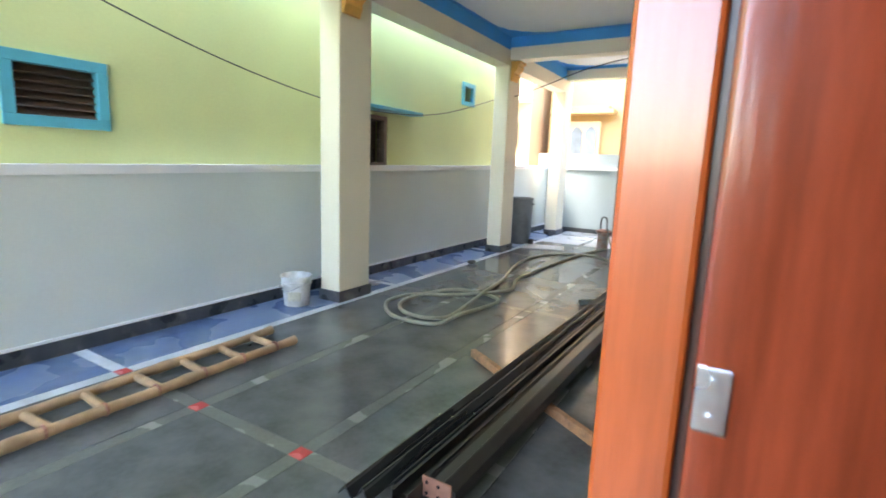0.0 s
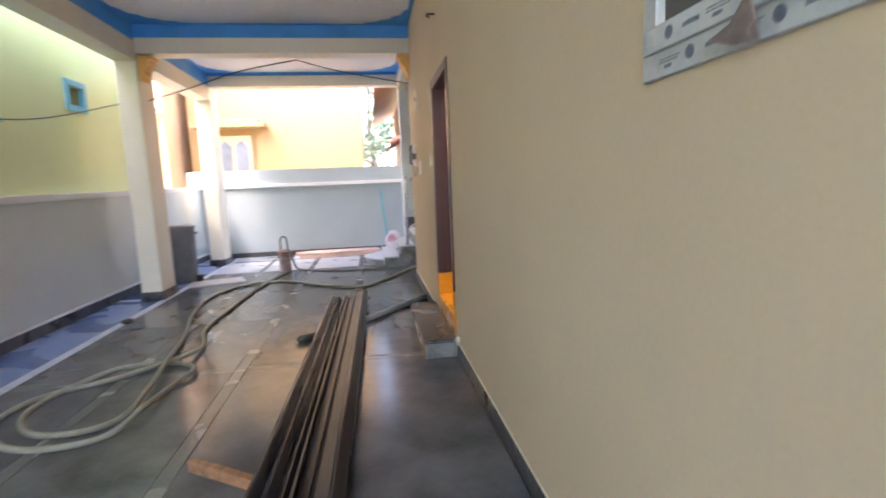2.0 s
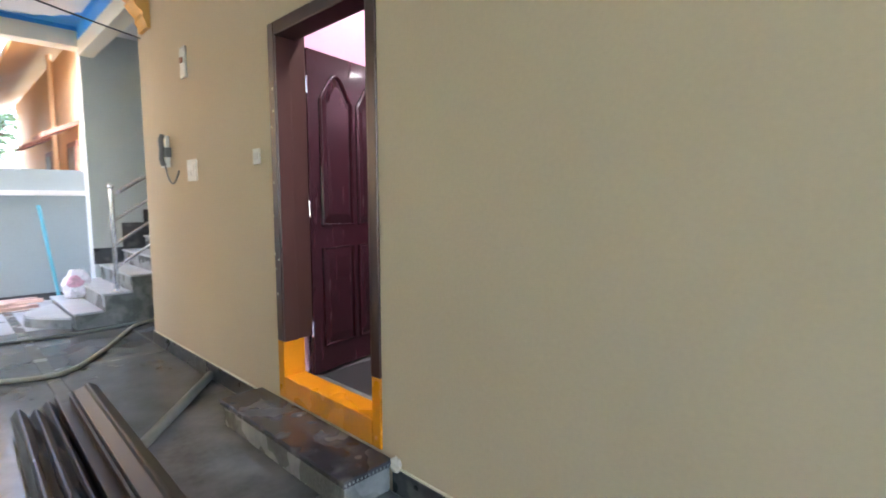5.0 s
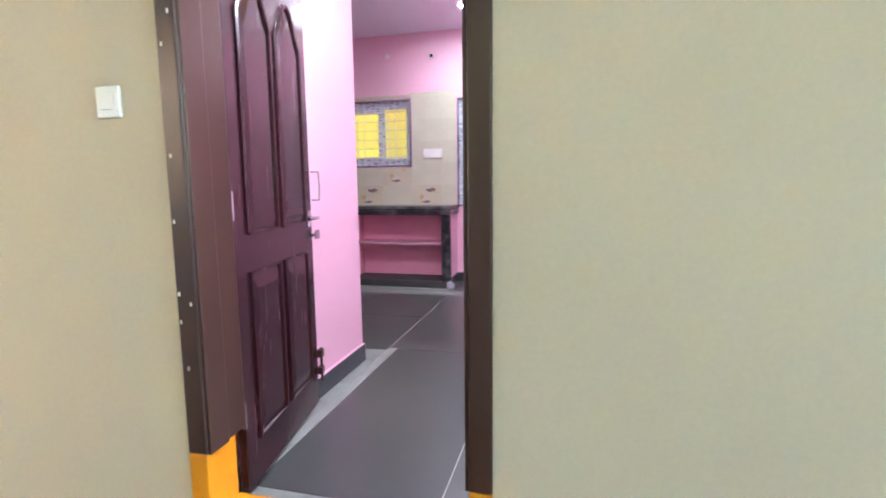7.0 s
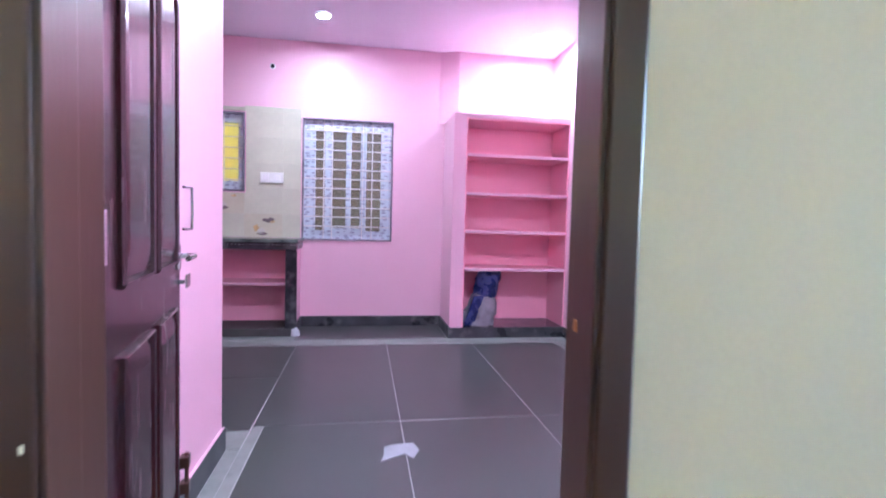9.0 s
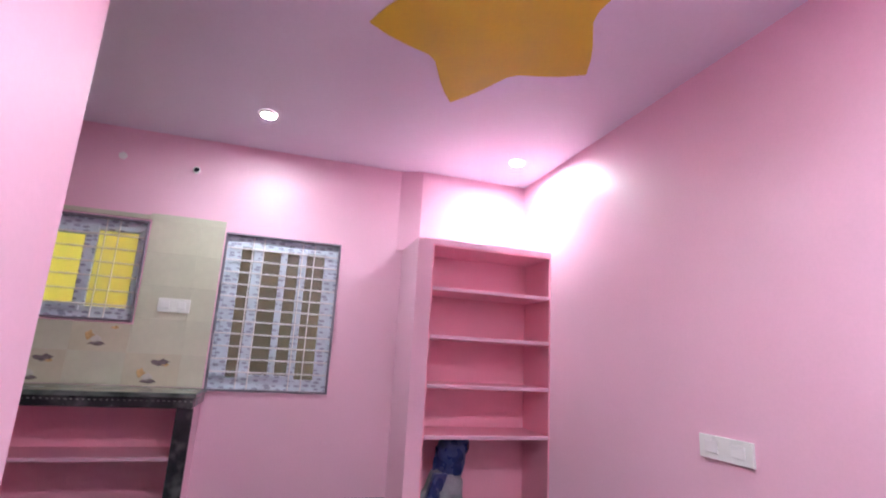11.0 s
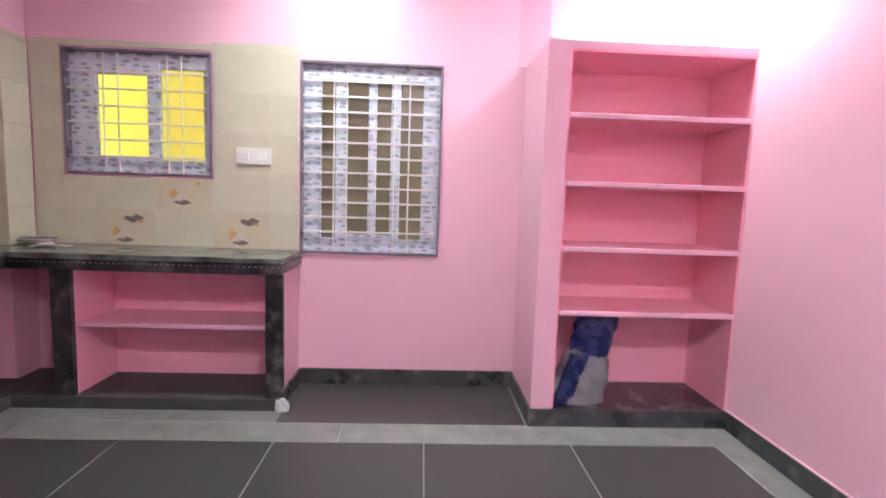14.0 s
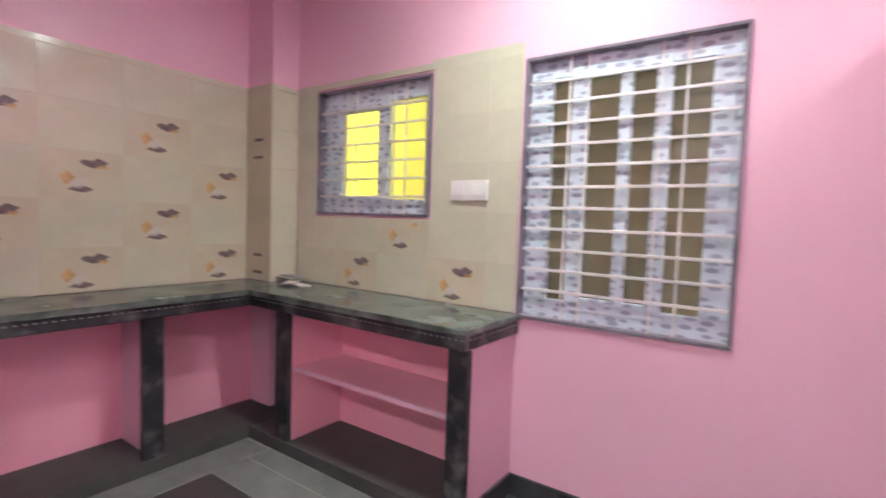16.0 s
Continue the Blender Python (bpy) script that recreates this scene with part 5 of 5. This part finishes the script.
tile_wall("backsplash", "cream glossy kitchen wall tiles with teapot motifs", BACK, -5.7, [-5.34 - TW * (k - 1) for k in range(5)], rz, keep_back, {(1, 0), (2, 1), (3, 0)})
tile_wall("end_backsplash", "cream glossy kitchen wall tiles with teapot motifs", END, 3.4, [3.82 - TW * k for k in range(7)], rz, keep_end, {(0, 2), (1, 1), (1, 3), (2, 0), (2, 2), (3, 3), (0, 0), (3, 1), (4, 2), (4, 0)})
p = thing("pier_backsplash", "tan and cream tiles on the kitchen pier", "tiled wall", (4.0, 6.7, CT))
for k, z in enumerate(rz):
    c, d = max(z - TH / 2, CT + 0.002) + 0.0008, min(z + TH / 2, 2.385) - 0.0008
    if d - c < 0.02:
        continue
    q = part_box("tile", (4.000, 6.621, c, 4.0085, 6.878, d), TILE_TAN, p, bevel=0.0012)
    part_box("tile", (4.0, 6.6105, c, 4.197, 6.6195, d), TILE, p, bevel=0.0012)
    if k % 3 == 0 or k == 3:
        for dz, w in ((0.05, 0.09), (-0.06, 0.10)):
            part_box("motif", (3.9985, 6.70, z + dz, 3.9999, 6.70 + w, z + dz + 0.018), MOTIF_DARK, q, "dark painted motif", bevel=0)


def switch_board(name, m, w, h, label, n):
    """Switch board lying in the local xz plane, facing -y."""
    p = thing(name, label, "switch", m.translation)
    def local(name2, d, mat, lab=""):
        bm = bmesh.new()
        box(bm, *d, bevel=0.003)
        bmesh.ops.transform(bm, matrix=m, verts=bm.verts)
        return part(name2, bm, mat, p, lab)
    local("plate", (-w / 2, -0.014, -h / 2, w / 2, 0, h / 2), PLASTIC)
    for k in range(n):
        a = -w / 2 + w * (k + 0.25) / n
        local("rocker", (a, -0.019, -h * 0.25, a + w * 0.5 / n, -0.014, h * 0.28), PVC)
    return p


switch_board("kitchen_switch", Matrix.Translation((BACK_X - 0.010, 5.262, 1.732)) @ Matrix.Rotation(radians(-90), 4, 'Z'), 0.215, 0.10, "white switch board on the cream tiles", 2)
switch_board("room_switch", Matrix.Translation((2.05, RIGHT_Y + 0.0005, 1.13)) @ Matrix.Rotation(radians(180), 4, 'Z'), 0.29, 0.105, "white switch board on the pink wall", 2)
for y, z, mat, lab in ((5.265, 2.79, STEEL_BLACK, "open dark conduit end in the pink wall"), (5.78, 2.82, PLASTIC, "white conduit cap on the pink wall")):
    p = thing("conduit_end", lab, "conduit", (BACK_X, y, z))
    bm = bmesh.new()
    tube(bm, [(BACK_X - 0.012, y, z), (BACK_X - 0.001, y, z)], 0.028, 20)
    part("ring", bm, PLASTIC, p, smooth=True)
    bm = bmesh.new()
    tube(bm, [(BACK_X - 0.0135, y, z), (BACK_X - 0.011, y, z)], 0.02, 18)
    part("mouth", bm, mat, p)

# ceiling star
bm = bmesh.new()
cx, cy = 2.055, 3.62
outline = []
for k in range(5):
    for s in range(9):
        a = math.radians(72 * (k + s / 9))
        m = abs(s / 9 - 0.5) * 2
        r = 0.62 + 0.38 * m ** 1.6
        outline.append((cx + 0.834 * r * math.cos(a), cy + 0.642 * r * math.sin(a)))
plate(bm, outline, CEIL_Z - 0.004, CEIL_Z + 0.01)
solid("trim_ceiling_star", bm, YELLOW_STAR, "mustard yellow star painted on the ceiling", "ceiling star", "structure")

# skirtings of the room
SK = 0.383
structure("baseboard_room", [(WALL_X, RIGHT_Y + 0.0005, ROOM_Z, 3.63, RIGHT_Y + 0.013, SK), (3.628, RIGHT_Y + 0.013, ROOM_Z, 3.6395, 3.588, 0.376), (3.6395, 3.5755, ROOM_Z, BACK_X - 0.0005, 3.588, SK), (BACK_X - 0.013, 3.588, ROOM_Z, BACK_X - 0.0005, 4.984, SK), (WALL_X + 0.5, 4.9775, ROOM_Z, 1.545, 4.9895, SK), (1.5305, 4.9895, ROOM_Z, 1.543, 6.46, SK), (3.80, 4.972, ROOM_Z, BACK_X - 0.013, 4.9845, SK)], SKIRT, "dark granite skirting round the room")
structure("trim_room_lip", [(WALL_X, RIGHT_Y + 0.0005, SK, 3.63, RIGHT_Y + 0.009, SK + 0.007), (WALL_X + 0.5, 4.981, SK, 1.541, 4.9895, SK + 0.007)], PINK, "pink lip above the room skirting")

# scrap of paper on the room floor
bm = bmesh.new()
out = [(1.36, 4.28), (1.42, 4.17), (1.375, 4.135), (1.45, 4.10), (1.53, 4.12), (1.52, 4.22), (1.50, 4.26), (1.42, 4.265)]
plate(bm, out, ROOM_Z + 0.001, ROOM_Z + 0.003)
solid("paper_scrap", bm, PAPER, "torn pale scrap of paper on the floor", "paper")

# ---- floor pieces ----


def pieces(parent, name, rects, z0, z1, mat, bevel=0.0012):
    shared = {}
    for x0, y0, x1, y1 in rects:
        key = (round(x1 - x0, 3), round(y1 - y0, 3))
        if key not in shared:
            bm = bmesh.new()
            box(bm, -key[0] / 2, -key[1] / 2, z0, key[0] / 2, key[1] / 2, z1, bevel=bevel, seg=1)
            shared[key] = mesh_of(name, bm, mat)
        o = new(name, shared[key])
        o.location = ((x0 + x1) / 2, (y0 + y1) / 2, 0)
        o.parent = parent


FLOOR = bpy.data.objects["floor_veranda"]
SW = 0.09
XS = [-2.575, -1.725, -0.86]
YS = [-2.13, 0.97, 4.07, 7.14, 10.24]
g = 0.0015
xe = [-3.37] + XS + [-0.016]
ye = [-5.0] + YS + [10.92]
slabs, strips, reds, skylit_rects, whites = [], [], [], [], []
for i in range(4):
    for j in range(6):
        x0 = xe[i] + (SW / 2 if i else 0)
        x1 = xe[i + 1] - (SW / 2 if i < 3 else 0)
        y0 = ye[j] + (SW / 2 if j else 0)
        y1 = ye[j + 1] - (SW / 2 if j < 5 else 0)
        slabs.append((x0 + g, y0 + g, x1 - g, y1 - g))
        if j < 5:
            strips.append((x0 + g, ye[j + 1] - SW / 2 + g, x1 - g, ye[j + 1] + SW / 2 - g))
        if i < 3:
            strips.append((x1 + g, y0 + g, x1 + SW - g, y1 - g))
            if j < 5:
                (reds if j < 2 else strips).append((x1 + g, ye[j + 1] - SW / 2 + g, x1 + SW - g, ye[j + 1] + SW / 2 - g))
for j in range(6):
    y0 = ye[j] + (SW / 2 if j else 0)
    y1 = ye[j + 1] - (SW / 2 if j < 5 else 0)
    skylit_rects.append((-4.034, y0 + g, -3.47, y1 - g))
    whites.append((-3.468, y0 + g, -3.372, y1 - g))
    if j < 5:
        whites.append((-4.034, ye[j + 1] - SW / 2 + g, -3.47, ye[j + 1] + SW / 2 - g))
        (reds if j < 2 else whites).append((-3.468, ye[j + 1] - SW / 2 + g, -3.372, ye[j + 1] + SW / 2 - g))
# beyond y 8.9 slabs take the paler colour that holds the yard's daylight
near, dusty = [], []
for x0, y0, x1, y1 in slabs:
    if y1 < 8.9:
        near.append((x0, y0, x1, y1))
    elif y0 > 8.9:
        dusty.append((x0, y0, x1, y1))
    else:
        near.append((x0, y0, x1, 8.9))
        dusty.append((x0, 8.902, x1, y1))
pieces(FLOOR, "floor_slab", near, -0.011, 0.0, SLAB)
pieces(FLOOR, "dusty_slab", dusty, -0.011, 0.0, SLAB_DUSTY_LIT)
pieces(FLOOR, "floor_strip", strips, -0.011, 0.0, STRIP)
pieces(FLOOR, "red_square", reds, -0.011, 0.0, RED)
# border under the gap: sky blue is in the slab colour
pieces(FLOOR, "border_slab", skylit_rects, -0.011, 0.0, SLAB_SKYLIT)
pieces(FLOOR, "border_strip", whites, -0.011, 0.0, STRIP_WHITE)
pieces(FLOOR, "floor_slab", [(0.0, 7.466, 1.6, 8.48), (1.602, 7.466, 3.19, 8.48)], -0.011, 0.0, SLAB)

RFLOOR = bpy.data.objects["floor_room"]
j = 0.005
ys = [2.64, 3.408, 4.162, 4.915]
rslabs, rstrips = [], []
for a, b in zip(ys, ys[1:]):
    for x0, x1 in ((0.24, 1.80), (1.80, 3.43)):
        top = 4.86 if b > 4.9 and x0 < 1 else b
        rslabs.append((x0 + j / 2, a + j / 2, x1 - j / 2, top - j / 2))
for x0, x1 in ((1.75, 2.60), (2.60, 3.43)):
    rslabs.append((x0 + j / 2, 4.915 + j / 2, x1 - j / 2, 5.668 - j / 2))
    rslabs.append((x0 + j / 2, 5.668 + j / 2, x1 - j / 2, 6.25 - j / 2))
rslabs.append((3.632 + j, 3.60, 4.185, 4.97))
rstrips += [(0.24, 2.475, 3.626, 2.64 - j / 2), (3.43 + j / 2, 2.64, 3.626, 4.60), (3.43 + j / 2, 4.60 + j, 3.626, 6.25), (0.24, 4.86 + j / 2, 1.797, 4.913), (0.24, 4.915, 1.545, 4.975), (1.547, 4.915 + j / 2, 1.75 - j / 2, 6.25), (1.547, 6.25 + j, 3.75, 6.455), (3.632 + j, 4.975, 3.76, 6.245), (0.135, 4.05, 0.238, 4.885)]
pieces(RFLOOR, "floor_slab", rslabs, ROOM_Z - 0.011, ROOM_Z, ROOM_SLAB)
pieces(RFLOOR, "floor_strip", rstrips, ROOM_Z - 0.011, ROOM_Z, ROOM_STRIP)

# the room is sized about its entry
ROOM_NAMES = ("wall_back_kitchen", "wall_side_pink", "wall_kitchen_end", "wall_passage", "wall_pier", "wall_shelf_block", "wall_above_niche", "ceiling_room", "floor_room", "wall_niche_lining", "floor_niche", "niche_shelf", "cement_sack", "kitchen_worktop", "kitchen_counter", "tile_offcut", "tall_window", "small_window", "backsplash", "end_backsplash", "pier_backsplash", "kitchen_switch", "room_switch", "conduit_end", "trim_ceiling_star", "baseboard_room", "trim_room_lip", "paper_scrap", "ceiling_light", "ceiling_lamp")
GROW, SHIFT = Vector((1.075, 1.052, 1.059)), Vector((0.010, -0.160, -0.067))
for ob in list(scene.objects):
    if ob.parent is None and ob.name.split(".")[0] in ROOM_NAMES:
        ob.location = ob.location * GROW + SHIFT
        if ob.type != 'LIGHT':
            ob.scale = GROW

# ---- neighbouring house fittings ----


def vent_window():
    p = thing("louvred_vent", "brown louvred vent in a turquoise frame", "vent", (-4.2, 1.02, 1.6))
    y0, y1, z0, z1 = 0.745, 1.335, 1.645, 2.075
    for d in ((-4.24, y0 - 0.03, z0 - 0.03, -4.165, y1 + 0.03, z0 + 0.045), (-4.24, y0 - 0.03, z1 - 0.045, -4.165, y1 + 0.03, z1 + 0.03), (-4.24, y0 - 0.03, z0 + 0.045, -4.165, y0 + 0.045, z1 - 0.045), (-4.24, y1 - 0.045, z0 + 0.045, -4.165, y1 + 0.03, z1 - 0.045)):
        part_box("frame", d, TURQUOISE, p, "turquoise painted frame", bevel=0.004)
    for k in range(6):
        bm = bmesh.new()
        box(bm, -0.04, y0 + 0.047, -0.004, 0.04, y1 - 0.047, 0.004)
        bmesh.ops.rotate(bm, verts=bm.verts, cent=(0, 0, 0), matrix=Matrix.Rotation(radians(40), 3, 'Y'))
        bmesh.ops.translate(bm, vec=(-4.24, 0, z0 + 0.07 + k * 0.056), verts=bm.verts)
        part("slat", bm, DARK_WOOD, p)
    part_box("backing", (-4.32, y0, z0, -4.30, y1, z1), DARK_WOOD, p, bevel=0)


vent_window()


def neighbour_window():
    p = thing("neighbour_window", "dark wooden barred window under a turquoise shade", "window", (-4.2, 4.64, 1.4))
    y0, y1, z0, z1 = 4.32, 4.80, 1.405, 2.06
    for d in ((-4.30, y0, z0, -4.17, y0 + 0.06, z1), (-4.30, y1 - 0.06, z0, -4.17, y1, z1), (-4.30, y0 + 0.06, z1 - 0.06, -4.17, y1 - 0.06, z1), (-4.30, y0 + 0.06, z0, -4.17, y1 - 0.06, z0 + 0.05)):
        part_box("frame", d, DARK_WOOD, p, bevel=0.004)
    for k in range(8):
        bm = bmesh.new()
        tube(bm, [(-4.25, y0 + 0.05, z0 + 0.1 + k * 0.065), (-4.25, y1 - 0.05, z0 + 0.1 + k * 0.065)], 0.006, 6)
        part("bar", bm, DARK_WOOD, p)
    # added dark sheet for the unlit inside, also blocks sky glow
    part_box("shutter", (-4.40, y0 + 0.001, z0, -4.37, y1 - 0.001, z1 - 0.001), DARK_WOOD, p, bevel=0)
    part_box("shade", (-4.20, 4.05, 2.115, -3.97, 5.36, 2.16), TURQUOISE, p, "turquoise concrete shade", bevel=0.006)


neighbour_window()


def small_vent():
    p = thing("small_vent", "small vent opening in a pale turquoise frame", "vent", (-4.2, 7.07, 2.5))
    y0, y1, z0, z1 = 6.90, 7.24, 2.51, 2.785
    for d in ((-4.24, y0 - 0.05, z0 - 0.05, -4.175, y1 + 0.05, z0 + 0.02), (-4.24, y0 - 0.05, z1 - 0.02, -4.175, y1 + 0.05, z1 + 0.05), (-4.24, y0 - 0.05, z0 + 0.02, -4.175, y0 + 0.02, z1 - 0.02), (-4.24, y1 - 0.02, z0 + 0.02, -4.175, y1 + 0.05, z1 - 0.02)):
        part_box("frame", d, TURQUOISE, p, bevel=0.004)
    part_box("backing", (-4.36, y0, z0, -4.34, y1, z1), DRUM, p, bevel=0)


small_vent()

# ---- houses and tree beyond the yard ----


def yellow_house():
    p = thing("yellow_house", "pale yellow house with an arched shuttered window", "house", (-5.0, 14.0, -0.32))
    bm = bmesh.new()
    box(bm, -4.9, 13.2, -0.33, -0.75, 22.0, 6.5)
    part("wall", bm, NB_YELLOW, p)
    part_box("roof", (-5.1, 13.0, 6.5, -0.55, 22.2, 6.7), NB_YELLOW, p, bevel=0.02)
    w = part_box("window", (-4.30, 13.12, 1.5, -3.45, 13.199, 2.75), NB_PEACH, p, "peach wooden window frame", bevel=0.01)
    for x in (-4.22, -3.84):
        bm = bmesh.new()
        out = arch(x, x + 0.30, 1.6, 2.62, 0.14)
        a = [bm.verts.new((u, 13.09, z)) for u, z in out]
        b = [bm.verts.new((u, 13.12, z)) for u, z in out]
        bm.faces.new(a)
        bm.faces.new(b[::-1])
        for i in range(len(a)):
            k = (i + 1) % len(a)
            bm.faces.new((a[i], a[k], b[k], b[i]))
        part("pane", bm, DRUM, w, "grey arched shutter")
    part_box("shade", (-4.75, 12.75, 2.92, -3.05, 13.2, 3.03), NB_YELLOW, p, "concrete window shade", bevel=0.01)
    part_box("shade_top", (-4.6, 12.85, 3.03, -3.2, 13.2, 3.12), NB_YELLOW, p, bevel=0.02)


yellow_house()


def peach_house():
    p = thing("peach_house", "peach house with sloping eaves and red window shades", "house", (2.5, 16.0, -0.32))
    bm = bmesh.new()
    box(bm, 0.55, 12.6, -0.33, 5.0, 22.0, 4.3)
    part("wall", bm, NB_PEACH, p)
    bm = bmesh.new()
    vs = [bm.verts.new(q) for q in ((-0.35, 12.2, 3.95), (-0.35, 23, 3.95), (2.8, 23, 5.6), (2.8, 12.2, 5.6), (-0.35, 12.2, 4.1), (-0.35, 23, 4.1), (2.8, 23, 5.75), (2.8, 12.2, 5.75))]
    for f in ((0, 1, 2, 3), (4, 7, 6, 5), (0, 4, 5, 1), (1, 5, 6, 2), (2, 6, 7, 3), (3, 7, 4, 0)):
        bm.faces.new([vs[i] for i in f])
    part("roof", bm, NB_YELLOW, p, "pale sloping eaves")
    for y in (13.4, 16.0):
        w = part_box("window", (0.50, y, 1.4, 0.549, y + 0.9, 2.5), RUST, p, "red-brown window", bevel=0.005)
        part_box("pane", (0.485, y + 0.1, 1.5, 0.50, y + 0.8, 2.4), DARK_WOOD, w, bevel=0)
        bm = bmesh.new()
        vs = [bm.verts.new(q) for q in ((0.0, y - 0.15, 2.5), (0.0, y + 1.05, 2.5), (0.549, y + 1.05, 2.78), (0.549, y - 0.15, 2.78), (0.0, y - 0.15, 2.58), (0.0, y + 1.05, 2.58), (0.549, y + 1.05, 2.86), (0.549, y - 0.15, 2.86))]
        for f in ((0, 1, 2, 3), (4, 7, 6, 5), (0, 4, 5, 1), (1, 5, 6, 2), (2, 6, 7, 3), (3, 7, 4, 0)):
            bm.faces.new([vs[i] for i in f])
        part("shade", bm, RUST, p, "sloping red window shade")
    bm = bmesh.new()
    tube(bm, [(0.45, 15.2, -0.3), (0.45, 15.2, 4.4)], 0.05, 10)
    part("downpipe", bm, NB_PEACH, p)


peach_house()


def left_house():
    p = thing("ochre_house", "ochre house with a projecting shade and shuttered window", "house", (-7.0, 14.0, -0.32))
    bm = bmesh.new()
    box(bm, -12.0, 12.4, -0.33, -5.15, 20.0, 6.0)
    part("wall", bm, NB_PEACH, p)
    part_box("shade", (-7.2, 11.9, 3.2, -5.15, 12.4, 3.3), WHITE, p, "white concrete shade", bevel=0.01)
    part_box("roof", (-12.2, 12.1, 6.0, -5.0, 20.2, 6.2), NB_YELLOW, p, bevel=0.02)
    w = part_box("window", (-6.3, 12.33, 2.0, -5.5, 12.399, 2.7), DARK_WOOD, p, "dark shuttered window", bevel=0.005)
    for k in range(4):
        part_box("slat", (-6.22, 12.31, 2.08 + k * 0.15, -5.58, 12.33, 2.18 + k * 0.15), RUST, w, bevel=0)


left_house()


def tree():
    x, y = -0.35, 26.0
    p = thing("tree", "leafy green tree behind the houses", "tree", (x, y, -0.32))
    rng = random.Random(5)
    bm = bmesh.new()
    tube(bm, smooth_line([(x, y, -0.32), (x + 0.1, y, 2.0), (x - 0.1, y + 0.1, 4.0), (x, y, 6.5)], 5), 0.2, 10, radii=[0.26 - 0.012 * k for k in range(16)])
    part("trunk", bm, BARK, p, smooth=True)
    tips = []
    for k in range(16):
        a, h = rng.uniform(0, 6.28), rng.uniform(2.2, 6.3)
        r = rng.uniform(0.7, 1.7)
        tip = (x + r * math.cos(a), y + r * math.sin(a), h + rng.uniform(0.2, 1.3))
        bm = bmesh.new()
        tube(bm, smooth_line([(x, y, h - 0.4), (x + 0.5 * r * math.cos(a), y + 0.5 * r * math.sin(a), h + 0.1), tip], 4), 0.05, 6)
        part("limb", bm, BARK, p, smooth=True)
        tips.append(Vector(tip))
    bm = bmesh.new()
    for t in tips:
        for k in range(110):
            c = t + Vector((rng.gauss(0, 0.38), rng.gauss(0, 0.38), rng.gauss(0, 0.42)))
            d1 = Vector((rng.uniform(-1, 1), rng.uniform(-1, 1), rng.uniform(-0.6, 0.6))).normalized()
            d2 = d1.orthogonal().normalized()
            s = rng.uniform(0.10, 0.20)
            bm.faces.new([bm.verts.new(q) for q in (c - d1 * s, c + d2 * s * 0.45, c + d1 * s, c - d2 * s * 0.45)])
    part("crown", bm, LEAF, p)


tree()
structure("wall_alley_yellow", [(5.9, 5.75, -0.33, 6.1, 10.0, 3.6)], M("bright_yellow_wall", (0.55, 0.46, 0.15), 0.6, var=0.08, scale=1, bump=0.08), "bright yellow wall across the rear alley")
structure("wall_alley_grey", [(5.9, -2.0, -0.33, 6.1, 5.75, 3.6)], M("weathered_brown_wall", (0.26, 0.22, 0.14), 0.8, var=0.35, scale=1.5, bump=0.2), "weathered brown-grey wall across the rear alley")
